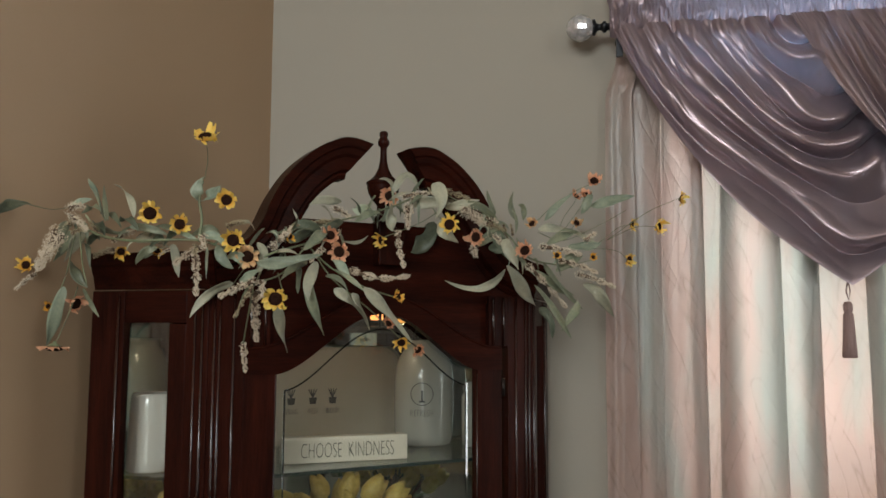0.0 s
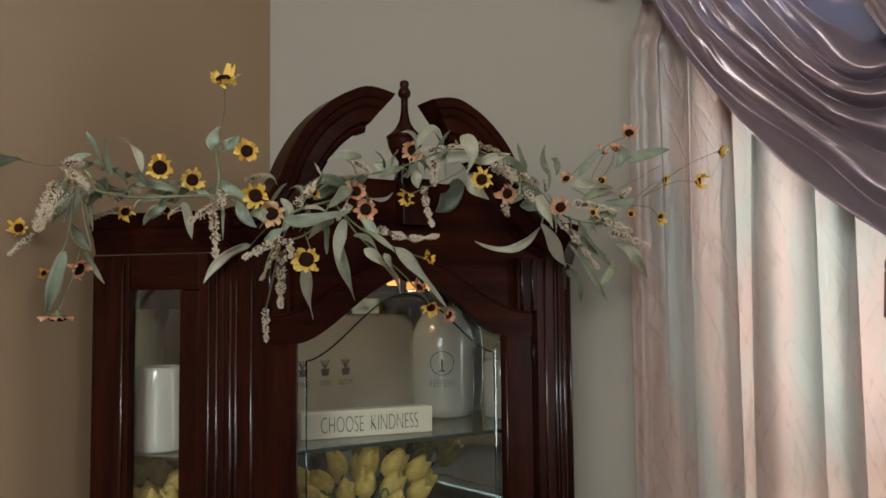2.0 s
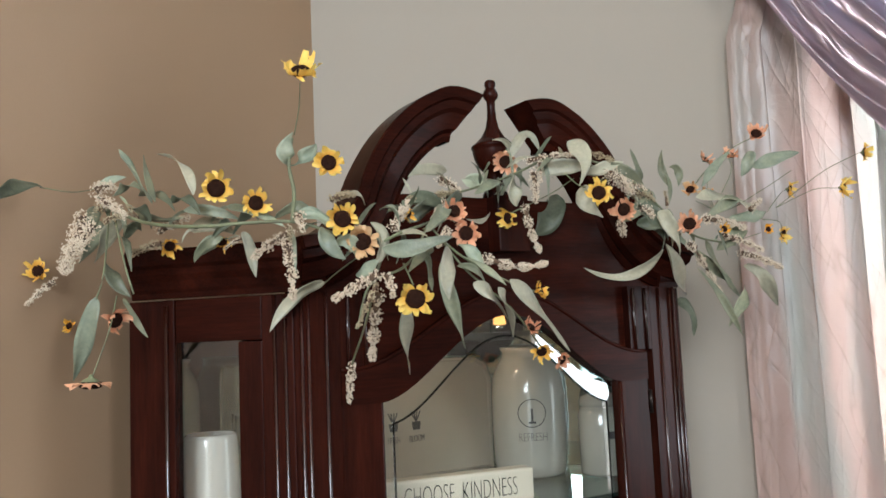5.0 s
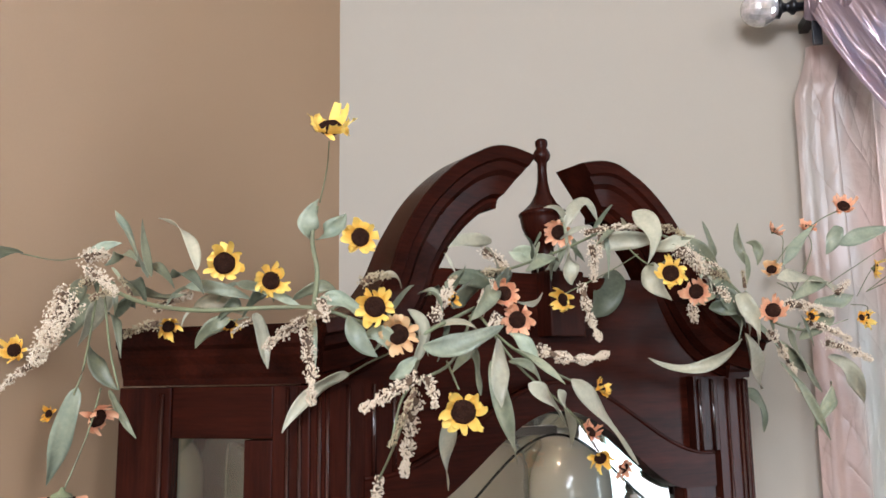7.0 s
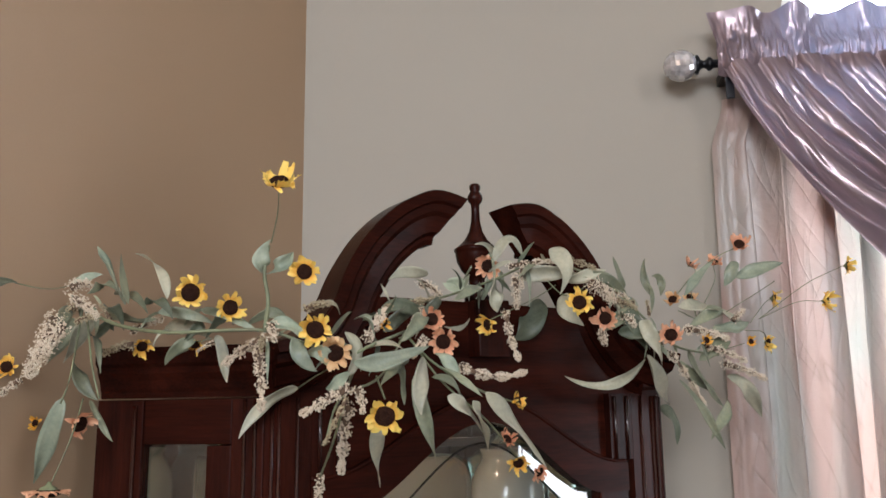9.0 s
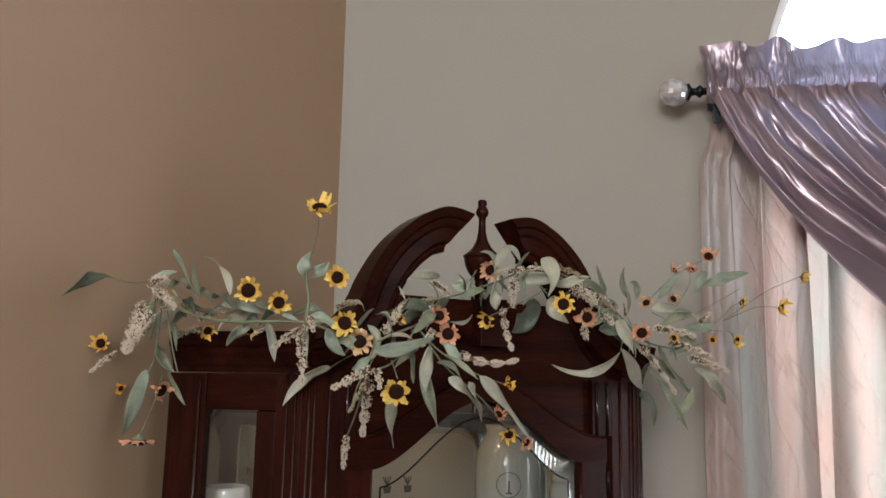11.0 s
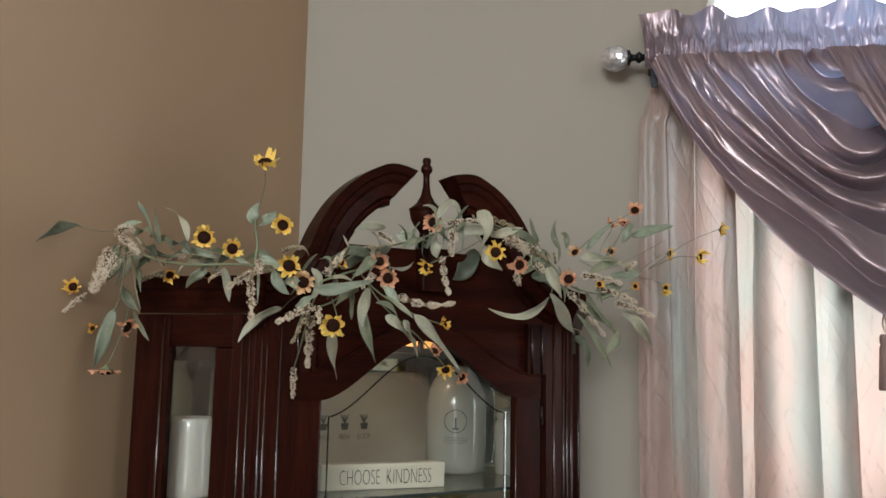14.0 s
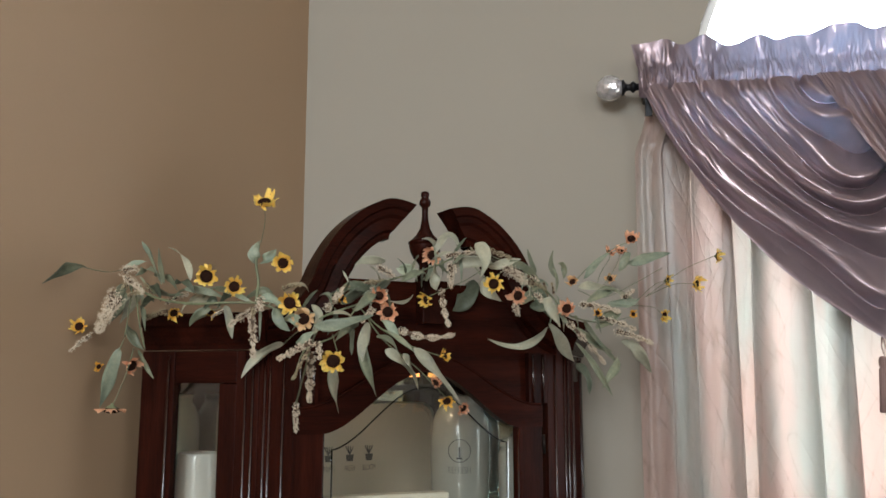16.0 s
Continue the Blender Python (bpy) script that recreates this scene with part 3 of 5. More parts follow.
def petal(name, tip, throat):
    """Silk petals, deeper coloured at the throat than at the tips."""
    m = material(name, tip, 0.6, big=45, second=tuple(0.5 * (a + b) for a, b in zip(tip, throat)), grain=0.3, through=0.28, each=0.12)
    n, l = m.node_tree.nodes, m.node_tree.links
    far, span, blend = n.new("ShaderNodeVectorMath"), n.new("ShaderNodeMapRange"), n.new("ShaderNodeMix")
    far.operation, blend.data_type = "LENGTH", "RGBA"
    span.inputs["From Min"].default_value, span.inputs["From Max"].default_value = 0.008, 0.021
    blend.inputs[6].default_value = (*throat, 1)
    l.new(n["Texture Coordinate"].outputs["Object"], far.inputs[0]), l.new(far.outputs["Value"], span.inputs[0]), l.new(span.outputs[0], blend.inputs[0])
    b = n["Principled BSDF"]
    l.new(b.inputs["Base Color"].links[0].from_socket, blend.inputs[7])
    l.new(blend.outputs[2], b.inputs["Base Color"]), l.new(blend.outputs[2], n["Translucent BSDF"].inputs[0])
    return m


PETAL = {
    "yellow": petal("yellow_petal", (0.90, 0.70, 0.18), (0.78, 0.36, 0.025)),
    "apricot": petal("apricot_petal", (0.80, 0.57, 0.32), (0.55, 0.26, 0.09)),
    "peach": petal("peach_petal", (0.82, 0.48, 0.29), (0.60, 0.22, 0.11)),
}
DISC = material("seed_disc", (0.034, 0.014, 0.008), 1.0, specular=0.05, big=150, second=(0.010, 0.005, 0.004), fine=500, grain=0.5, bump=1.0, depth=0.003)
LEAF = {
    "pale": material("pale_leaf", (0.510, 0.470, 0.330), 0.42, big=22, second=(0.300, 0.300, 0.222), fine=150, through=0.22, each=0.16, bump=0.25),
    "mint": material("mint_leaf", (0.370, 0.392, 0.270), 0.42, big=22, second=(0.180, 0.222, 0.160), fine=150, through=0.2, each=0.25, bump=0.25),
    "green": material("sage_leaf", (0.290, 0.288, 0.175), 0.45, big=22, second=(0.117, 0.137, 0.089), fine=150, through=0.15, each=0.3, bump=0.25),
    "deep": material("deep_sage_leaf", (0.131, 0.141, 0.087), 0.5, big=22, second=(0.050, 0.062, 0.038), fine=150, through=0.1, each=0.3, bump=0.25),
    "olive": material("olive_leaf", (0.400, 0.345, 0.230), 0.45, big=22, second=(0.205, 0.192, 0.116), fine=150, through=0.15, each=0.2, bump=0.25),
}
SEED = {
    "cream": material("cream_seed", (0.68, 0.60, 0.46), 0.65, big=260, second=(0.496, 0.368, 0.248), grain=0.5, bump=0.3),
    "olive": material("olive_seed", (0.400, 0.336, 0.208), 0.7, big=200, second=(0.208, 0.152, 0.080), grain=0.5, bump=0.3),
}
SPIKE = material("brown_spike_core", (0.13, 0.075, 0.04), 0.9, big=120, second=(0.05, 0.03, 0.018), bump=0.5)
STEM = material("green_stem", (0.170, 0.195, 0.100), 0.6, big=30, second=(0.105, 0.100, 0.055))
garland = empty("garland", CAB @ Matrix.Translation((0, 0, 1.79)), "faux sunflower and eucalyptus garland draped over the cabinet cornice", "garland")
LIFT = Vector((0, 0, -1.79))
TO_EYE = Vector((-0.36, -1.55, 0.10))


def hang(ob):
    ob.parent = garland
    return ob


def bezier(a, b, c, t):
    return a * (1 - t) ** 2 + b * 2 * t * (1 - t) + c * t * t


def leaf(a, b, c, width, tone, twist):
    """A long sheet leaf on an arc from a through the pull of b to c, folded on its midrib."""
    a, b, c = Vector(a) + LIFT, Vector(b) + LIFT, Vector(c) + LIFT
    bm = bmesh.new()
    steps, cross = 16, (-1, -0.55, 0, 0.55, 1)
    rng = random.Random(int(a.x * 9000 + c.z * 7000))
    wave, phase, curl = rng.uniform(0.15, 0.50), rng.uniform(0, 6), rng.uniform(-0.35, 0.75)
    top, low = [], []
    face = (TO_EYE - (a + c) / 2).normalized()
    face = (face + Vector((rng.uniform(-0.35, 0.35), 0, rng.uniform(-0.1, 0.45)))).normalized()
    for i in range(steps + 1):
        t = i / steps
        p = bezier(a, b, c, t)
        d = (bezier(a, b, c, min(t + 0.02, 1)) - bezier(a, b, c, max(t - 0.02, 0))).normalized()
        s = d.cross(face).normalized()
        n = s.cross(d).normalized()
        turn = twist * (t - 0.4) * 2 + 0.42 * math.sin(phase + 4.0 * t)
        s, n = s * math.cos(turn) + n * math.sin(turn), n * math.cos(turn) - s * math.sin(turn)
        half = max(width * 0.375 * (t + 0.004) ** 0.6 * (1.004 - t) ** 0.95 / 0.36, 0.0005)
        for rows, drop in ((top, 0), (low, -0.0005)):
            rows.append([bm.verts.new(p + s * (k * half * (1 + 0.05 * math.sin(7 * t + phase))) + n * (half * ((0.32 + curl * t) * abs(k) ** 1.3 + wave * k * math.sin(6 * t + phase)) + drop)) for k in cross])
    for rows in (top, low):
        for r, q in zip(rows, rows[1:]):
            for j in range(4):
                bm.faces.new((r[j], r[j + 1], q[j + 1], q[j]))
    for j in (0, 4):
        for i in range(steps):
            bm.faces.new((top[i][j], top[i + 1][j], low[i + 1][j], low[i][j]))
    hang(part("leaf", bm, LEAF[tone], None, smooth=True))


def add_petal(bm, turn, length, wide, inner, cup, lift, sway, roll):
    """A narrow silk petal, blunt and a little torn at its tip, rolled and bent by handling."""
    rows = []
    torn = 0.22 * math.sin(37 * turn + 900 * length)
    for i in range(7):
        t = i / 6
        half = wide * (0.50 + 1.45 * t - 1.25 * t * t)
        r = inner + length * t
        h = lift * t + cup * t ** 2.2
        lean = roll * t
        row = []
        for k in (-1, -0.45, 0.45, 1):
            nick = -0.10 * length * abs(k) ** 3 - torn * length * (k + 1) / 2 if i == 6 else 0
            v = Vector((r + nick, k * half * math.cos(lean), h + 0.45 * half * (k * k - 0.5) + k * half * math.sin(lean)))
            row.append(bm.verts.new(Matrix.Rotation(turn + sway * t, 3, "Z") @ v))
        rows.append(row)
    for r, q in zip(rows, rows[1:]):
        for j in range(3):
            bm.faces.new((r[j], r[j + 1], q[j + 1], q[j]))


def flower(place, size, tone, facing, cup=1.0):
    """A silk sunflower: two rings of petals round a dark seed disc, with a green calyx behind."""
    rng = random.Random(int(place[0] * 9000 + place[2] * 5000))
    r = size * 0.47
    m = Matrix.Translation(Vector(place) + LIFT) @ Vector(facing).to_track_quat("Z", "Y").to_matrix().to_4x4() @ Matrix.Rotation(rng.uniform(0, 6), 4, "Z")
    bloom = new("flower")
    hang(bloom).matrix_local = m
    count = 11 if size > 0.03 else 8
    bm = bmesh.new()
    for ring in range(2):
        for i in range(count):
            if ring and rng.random() < 0.2:
                continue
            a = 2 * math.pi * (i + 0.5 * ring + rng.uniform(-0.22, 0.22)) / count
            add_petal(bm, a, r * rng.uniform(0.38, 0.68), r * rng.uniform(0.13, 0.25), r * 0.41, cup * r * rng.uniform(-0.25, 0.75), cup * r * (0.06 + 0.20 * ring + rng.uniform(-0.12, 0.16)), rng.uniform(-0.4, 0.4), rng.uniform(-0.9, 0.9))
    part("petals", bm, PETAL[tone], bloom, smooth=True)
    bm = lathe([(0.48 * r, -0.05 * r), (0.53 * r, 0.10 * r), (0.45 * r, 0.20 * r), (0.26 * r, 0.26 * r), (0, 0.22 * r)], 16)
    for v in bm.verts:
        v.co *= 1 + rng.uniform(-0.05, 0.05)
    part("seed_disc", bm, DISC, bloom, "dark brown seed disc")
    bm = lathe([(0.44 * r, 0.0), (0.36 * r, -0.14 * r), (0.14 * r, -0.24 * r), (0.05 * r, -0.40 * r), (0, -0.40 * r)], 10)
    part("calyx", bm, STEM, bloom, smooth=True)


def stem(points, radius):
    hang(part("stem", tube(curve_points([Vector(p) + LIFT for p in points], 6), radius, radius * 0.8, 6), STEM, None, smooth=True))


def add_seed(bm, p, r, rng):
    turn = Euler((rng.uniform(0, 6), rng.uniform(0, 6), 0)).to_matrix()
    v = [bm.verts.new(p + turn @ Vector((d[0] * 1.5, d[1] * 0.8, d[2] * 0.8)) * r * rng.uniform(0.8, 1.2)) for d in ((1, 0, 0), (-1, 0, 0), (0, 1, 0), (0, -1, 0), (0, 0, 1), (0, 0, -1))]
    for i, j, k in ((0, 2, 4), (2, 1, 4), (1, 3, 4), (3, 0, 4), (2, 0, 5), (1, 2, 5), (3, 1, 5), (0, 3, 5)):
        bm.faces.new((v[i], v[j], v[k]))


def spray(a, b, c, radius, tone):
    """A spike of tiny seed heads round a twig."""
    a, b, c = Vector(a) + LIFT, Vector(b) + LIFT, Vector(c) + LIFT
    rng = random.Random(int(a.x * 9000 + c.z * 7000))
    holder = part("seed_spray", tube([bezier(a, b, c, i / 8) for i in range(9)], 0.0012 + radius * 0.42, 0.0008, 7), SPIKE)
    hang(holder)
    length = (b - a).length + (c - b).length
    bm = bmesh.new()
    count = int(max(70, length / 0.00034 * radius / 0.0055))
    for i in range(count):
        t = i / count
        swell = 1.0 * radius * (0.62 + 0.38 * math.sin(1.2 + 21 * t)) * (1.05 - 0.45 * t ** 3)
        v = Vector((rng.gauss(0, 1), rng.gauss(0, 1), rng.gauss(0, 1))).normalized()
        add_seed(bm, bezier(a, b, c, t) + v * swell * rng.uniform(0.55, 1.05), rng.uniform(0.0011, 0.0019), rng)
    part("seed", bm, SEED[tone], holder)


# vine and stems
stem([(-0.737, 0.037, 1.842), (-0.699, -0.066, 1.807), (-0.652, -0.164, 1.790), (-0.591, -0.210, 1.791), (-0.532, -0.242, 1.790), (-0.484, -0.264, 1.773)], 0.0030)
stem([(-0.484, -0.264, 1.773), (-0.429, -0.277, 1.753), (-0.386, -0.284, 1.771), (-0.284, -0.202, 1.802)], 0.0028)
stem([(-0.372, -0.231, 1.815), (-0.263, -0.154, 1.847), (-0.140, -0.110, 1.881), (-0.006, -0.057, 1.925), (0.086, -0.100, 1.965), (0.134, -0.157, 1.939), (0.205, -0.164, 1.914), (0.285, -0.164, 1.858), (0.315, -0.217, 1.795), (0.485, -0.181, 1.781)], 0.0026)
stem([(-0.284, -0.202, 1.802), (-0.373, -0.287, 1.726), (-0.453, -0.321, 1.693), (-0.479, -0.330, 1.632)], 0.0020)
stem([(-0.287, -0.206, 1.797), (-0.235, -0.210, 1.751), (-0.157, -0.222, 1.708), (-0.044, -0.173, 1.686)], 0.0020)
stem([(-0.278, -0.206, 1.790), (-0.236, -0.236, 1.720), (-0.142, -0.225, 1.656), (-0.020, -0.139, 1.590)], 0.0018)
stem([(-0.737, 0.037, 1.842), (-0.762, -0.064, 1.733), (-0.773, -0.065, 1.692)], 0.0016)
stem([(-0.734, 0.006, 1.824), (-0.735, -0.072, 1.746), (-0.726, -0.093, 1.698)], 0.0016)
stem([(-0.735, -0.012, 1.700), (-0.752, -0.040, 1.644), (-0.778, -0.050, 1.575)], 0.0012)
stem([(-0.829, 0.128, 1.889), (-0.785, 0.090, 1.877), (-0.741, 0.107, 1.889)], 0.0010)
stem([(-0.535, -0.241, 1.790), (-0.529, -0.235, 1.835), (-0.534, -0.231, 1.874), (-0.529, -0.232, 1.916)], 0.0032)
stem([(-0.526, -0.234, 1.920), (-0.526, -0.256, 1.957), (-0.538, -0.292, 1.981)], 0.0010)
stem([(0.355, -0.195, 1.899), (0.414, -0.190, 1.945), (0.484, -0.202, 1.991), (0.543, -0.210, 2.016)], 0.0012)
stem([(0.353, -0.200, 1.867), (0.439, -0.198, 1.851), (0.559, -0.199, 1.899), (0.641, -0.220, 1.945)], 0.0010)
stem([(0.081, -0.103, 1.934), (0.084, -0.177, 1.885), (0.189, -0.162, 1.943)], 0.0014)
stem([(-0.045, -0.101, 1.841), (0.060, -0.094, 1.885), (0.090, -0.133, 1.911)], 0.0012)
stem([(-0.308, -0.224, 1.788), (-0.246, -0.186, 1.808), (-0.206, -0.172, 1.828)], 0.0014)
stem([(-0.382, -0.290, 1.726), (-0.383, -0.319, 1.692)], 0.0014)
stem([(0.464, -0.185, 1.785), (0.564, -0.187, 1.808)], 0.0010)
stem([(-0.409, -0.055, 1.714), (-0.425, -0.159, 1.728), (-0.446, -0.279, 1.739)], 0.0014)
# blooms
flower((-0.546, -0.315, 1.989), 0.055, "yellow", (-0.284, -0.690, 0.666))
flower((-0.614, -0.136, 1.853), 0.056, "yellow", (-0.263, -0.954, -0.142))
flower((-0.550, -0.126, 1.835), 0.048, "yellow", (-0.172, -0.985, -0.025))
flower((-0.489, -0.271, 1.874), 0.046, "yellow", (-0.226, -0.974, -0.025))
flower((-0.477, -0.287, 1.790), 0.051, "yellow", (-0.429, -0.899, -0.092))
flower((-0.446, -0.286, 1.758), 0.050, "apricot", (-0.362, -0.907, -0.213))
flower((-0.417, -0.384, 1.669), 0.055, "yellow", (-0.521, -0.851, -0.067))
flower((-0.226, -0.189, 1.825), 0.044, "peach", (-0.491, -0.871, -0.005))
flower((-0.202, -0.186, 1.789), 0.051, "peach", (-0.497, -0.849, -0.181))
flower((-0.337, -0.229, 1.811), 0.025, "yellow", (0.382, -0.836, -0.393))
flower((-0.063, -0.120, 1.829), 0.044, "yellow", (-0.965, -0.080, -0.250))
flower((0.003, -0.030, 1.958), 0.054, "peach", (-0.610, -0.773, -0.175))
flower((0.071, -0.223, 1.866), 0.054, "yellow", (-0.759, -0.651, -0.020))
flower((0.177, -0.175, 1.846), 0.052, "peach", (-0.874, -0.481, 0.072))
flower((0.279, -0.245, 1.811), 0.051, "peach", (-0.757, -0.596, 0.266))
flower((0.327, -0.211, 1.887), 0.036, "apricot", (-0.763, -0.432, 0.480))
flower((0.690, 0.060, 2.030), 0.042, "peach", (0.142, -0.737, 0.661))
flower((0.614, -0.081, 2.006), 0.041, "peach", (-0.311, -0.581, 0.752))
flower((0.524, -0.226, 2.016), 0.046, "peach", (-0.553, -0.719, 0.420))
flower((-0.643, 0.040, 1.785), 0.037, "yellow", (0.081, -0.860, -0.503))
flower((-0.578, -0.039, 1.784), 0.030, "yellow", (-0.053, -0.701, -0.711))
flower((-0.826, 0.192, 1.756), 0.041, "yellow", (-0.482, -0.866, 0.136))
flower((-0.739, -0.018, 1.663), 0.049, "peach", (0.456, -0.804, -0.381))
flower((-0.779, -0.052, 1.571), 0.068, "peach", (-0.033, -0.020, -0.999), 0.2)
flower((-0.771, 0.240, 1.663), 0.026, "yellow", (-0.664, -0.742, 0.093))
flower((-0.049, -0.183, 1.688), 0.035, "yellow", (0.290, -0.886, 0.361))
flower((-0.073, -0.183, 1.624), 0.035, "peach", (0.166, -0.797, 0.581))
flower((-0.011, -0.130, 1.580), 0.041, "yellow", (-0.354, -0.774, -0.524))
flower((0.035, -0.130, 1.562), 0.040, "peach", (0.159, -0.868, -0.471))
flower((0.728, -0.148, 1.920), 0.044, "yellow", (0.560, -0.800, -0.200))
flower((0.658, -0.326, 1.889), 0.047, "yellow", (0.350, -0.930, -0.106))
flower((0.740, -0.331, 1.970), 0.044, "yellow", (0.580, -0.812, -0.064))
flower((0.762, -0.096, 1.822), 0.044, "yellow", (0.250, -0.930, -0.204))
flower((0.720, 0.095, 1.950), 0.040, "apricot", (-0.240, -0.916, 0.322))
flower((0.383, -0.240, 1.805), 0.027, "yellow", (-0.252, -0.959, 0.132))
flower((0.480, -0.270, 1.803), 0.024, "yellow", (-0.299, -0.944, 0.137))
stem([(0.534, -0.230, 1.847), (0.640, -0.190, 1.900), (0.735, -0.140, 1.920)], 0.0009)
stem([(0.440, -0.170, 1.860), (0.530, -0.080, 1.930), (0.640, 0.000, 2.000), (0.695, 0.068, 2.028)], 0.0010)
stem([(0.440, -0.170, 1.860), (0.540, -0.140, 1.950), (0.616, -0.074, 2.004)], 0.0010)
stem([(0.440, -0.170, 1.850), (0.580, -0.040, 1.900), (0.724, 0.100, 1.948)], 0.0010)
stem([(0.564, -0.230, 1.857), (0.610, -0.290, 1.888), (0.655, -0.316, 1.890)], 0.0009)
stem([(0.564, -0.230, 1.857), (0.650, -0.290, 1.930), (0.730, -0.328, 1.970)], 0.0009)
stem([(0.514, -0.230, 1.831), (0.640, -0.180, 1.835), (0.768, -0.088, 1.820)], 0.0009)
# leaves
leaf((-0.826, 0.125, 1.889), (-0.872, 0.090, 1.893), (-0.925, -0.005, 1.833), 0.034, "deep", 0.30)
leaf((-0.749, 0.102, 1.888), (-0.722, 0.112, 1.908), (-0.701, 0.095, 1.908), 0.019, "mint", 0.00)
leaf((-0.690, -0.050, 1.841), (-0.699, 0.068, 1.913), (-0.713, 0.092, 1.955), 0.027, "mint", 0.00)
leaf((-0.687, -0.060, 1.841), (-0.689, 0.004, 1.895), (-0.687, 0.022, 1.932), 0.015, "green", 0.00)
leaf((-0.643, -0.115, 1.845), (-0.646, -0.108, 1.906), (-0.668, 0.007, 1.932), 0.021, "pale", 0.00)
leaf((-0.709, 0.081, 1.833), (-0.741, 0.054, 1.807), (-0.761, 0.029, 1.755), 0.036, "pale", 0.30)
leaf((-0.737, 0.122, 1.834), (-0.760, 0.067, 1.797), (-0.781, 0.048, 1.756), 0.037, "green", 0.00)
leaf((-0.756, 0.048, 1.702), (-0.767, 0.053, 1.645), (-0.781, 0.114, 1.570), 0.041, "mint", 0.00)
leaf((-0.749, 0.013, 1.757), (-0.746, -0.016, 1.719), (-0.716, -0.022, 1.697), 0.031, "green", 0.00)
leaf((-0.721, 0.011, 1.698), (-0.716, -0.007, 1.668), (-0.688, -0.004, 1.635), 0.018, "green", 0.00)
leaf((-0.720, 0.056, 1.801), (-0.716, 0.006, 1.797), (-0.710, 0.005, 1.739), 0.017, "green", 0.00)
leaf((-0.713, 0.045, 1.796), (-0.702, 0.012, 1.828), (-0.690, 0.028, 1.807), 0.023, "deep", 0.00)
leaf((-0.620, -0.006, 1.805), (-0.590, -0.040, 1.826), (-0.557, -0.051, 1.791), 0.034, "olive", 0.50)
leaf((-0.580, -0.052, 1.790), (-0.617, -0.047, 1.780), (-0.621, -0.030, 1.751), 0.028, "green", 0.00)
leaf((-0.691, 0.098, 1.850), (-0.675, -0.009, 1.805), (-0.641, -0.050, 1.821), 0.028, "green", 0.00)
leaf((-0.639, -0.040, 1.833), (-0.605, -0.083, 1.833), (-0.562, -0.091, 1.812), 0.024, "mint", 0.00)
leaf((-0.583, -0.083, 1.835), (-0.550, -0.124, 1.825), (-0.508, -0.138, 1.798), 0.025, "mint", 0.00)
leaf((-0.687, 0.061, 1.871), (-0.675, -0.033, 1.873), (-0.662, -0.080, 1.825), 0.021, "green", 0.00)
leaf((-0.704, 0.060, 1.846), (-0.696, -0.010, 1.850), (-0.687, -0.033, 1.803), 0.025, "deep", 0.00)
leaf((-0.550, -0.066, 1.798), (-0.553, -0.095, 1.766), (-0.541, -0.093, 1.722), 0.030, "pale", 0.30)
leaf((-0.567, -0.055, 1.807), (-0.582, -0.072, 1.822), (-0.600, -0.042, 1.781), 0.021, "deep", 0.00)
leaf((-0.528, -0.150, 1.809), (-0.500, -0.184, 1.838), (-0.474, -0.170, 1.816), 0.023, "green", 0.00)
leaf((-0.410, -0.061, 1.715), (-0.472, -0.051, 1.707), (-0.503, -0.043, 1.635), 0.033, "pale", 0.00)
leaf((-0.481, -0.267, 1.780), (-0.513, -0.265, 1.802), (-0.529, -0.242, 1.801), 0.031, "mint", 0.00)
leaf((-0.503, -0.274, 1.779), (-0.507, -0.292, 1.748), (-0.477, -0.294, 1.731), 0.032, "mint", 0.00)
leaf((-0.426, -0.291, 1.726), (-0.414, -0.298, 1.766), (-0.418, -0.258, 1.791), 0.034, "pale", 0.00)
leaf((-0.468, -0.307, 1.706), (-0.456, -0.313, 1.715), (-0.421, -0.289, 1.732), 0.022, "mint", 0.00)
leaf((-0.445, -0.345, 1.742), (-0.391, -0.344, 1.732), (-0.266, -0.245, 1.775), 0.036, "mint", 0.00)
leaf((-0.282, -0.258, 1.755), (-0.341, -0.333, 1.711), (-0.327, -0.325, 1.669), 0.036, "pale", 0.20)
leaf((-0.320, -0.293, 1.726), (-0.328, -0.329, 1.661), (-0.271, -0.275, 1.596), 0.031, "green", 0.00)
leaf((-0.325, -0.257, 1.747), (-0.339, -0.289, 1.719), (-0.343, -0.304, 1.684), 0.022, "green", 0.00)
leaf((-0.388, -0.300, 1.668), (-0.372, -0.262, 1.622), (-0.319, -0.181, 1.558), 0.033, "pale", 0.00)
leaf((-0.251, -0.276, 1.697), (-0.227, -0.291, 1.682), (-0.162, -0.240, 1.638), 0.034, "pale", 0.00)
leaf((-0.214, -0.291, 1.689), (-0.193, -0.282, 1.655), (-0.138, -0.219, 1.609), 0.036, "pale", 0.00)
leaf((-0.181, -0.278, 1.702), (-0.118, -0.272, 1.652), (-0.046, -0.254, 1.581), 0.046, "pale", 0.00)
leaf((-0.232, -0.212, 1.747), (-0.184, -0.219, 1.728), (-0.161, -0.239, 1.696), 0.019, "green", 0.00)
leaf((-0.258, -0.242, 1.727), (-0.228, -0.263, 1.732), (-0.198, -0.235, 1.689), 0.017, "green", 0.00)
leaf((-0.223, -0.193, 1.768), (-0.196, -0.203, 1.752), (-0.186, -0.214, 1.720), 0.027, "mint", 0.00)
leaf((-0.123, -0.005, 1.935), (-0.188, -0.020, 1.942), (-0.231, -0.005, 1.915), 0.033, "pale", 0.00)
leaf((-0.031, -0.025, 1.913), (-0.078, -0.040, 1.894), (-0.102, -0.025, 1.918), 0.036, "mint", 0.00)
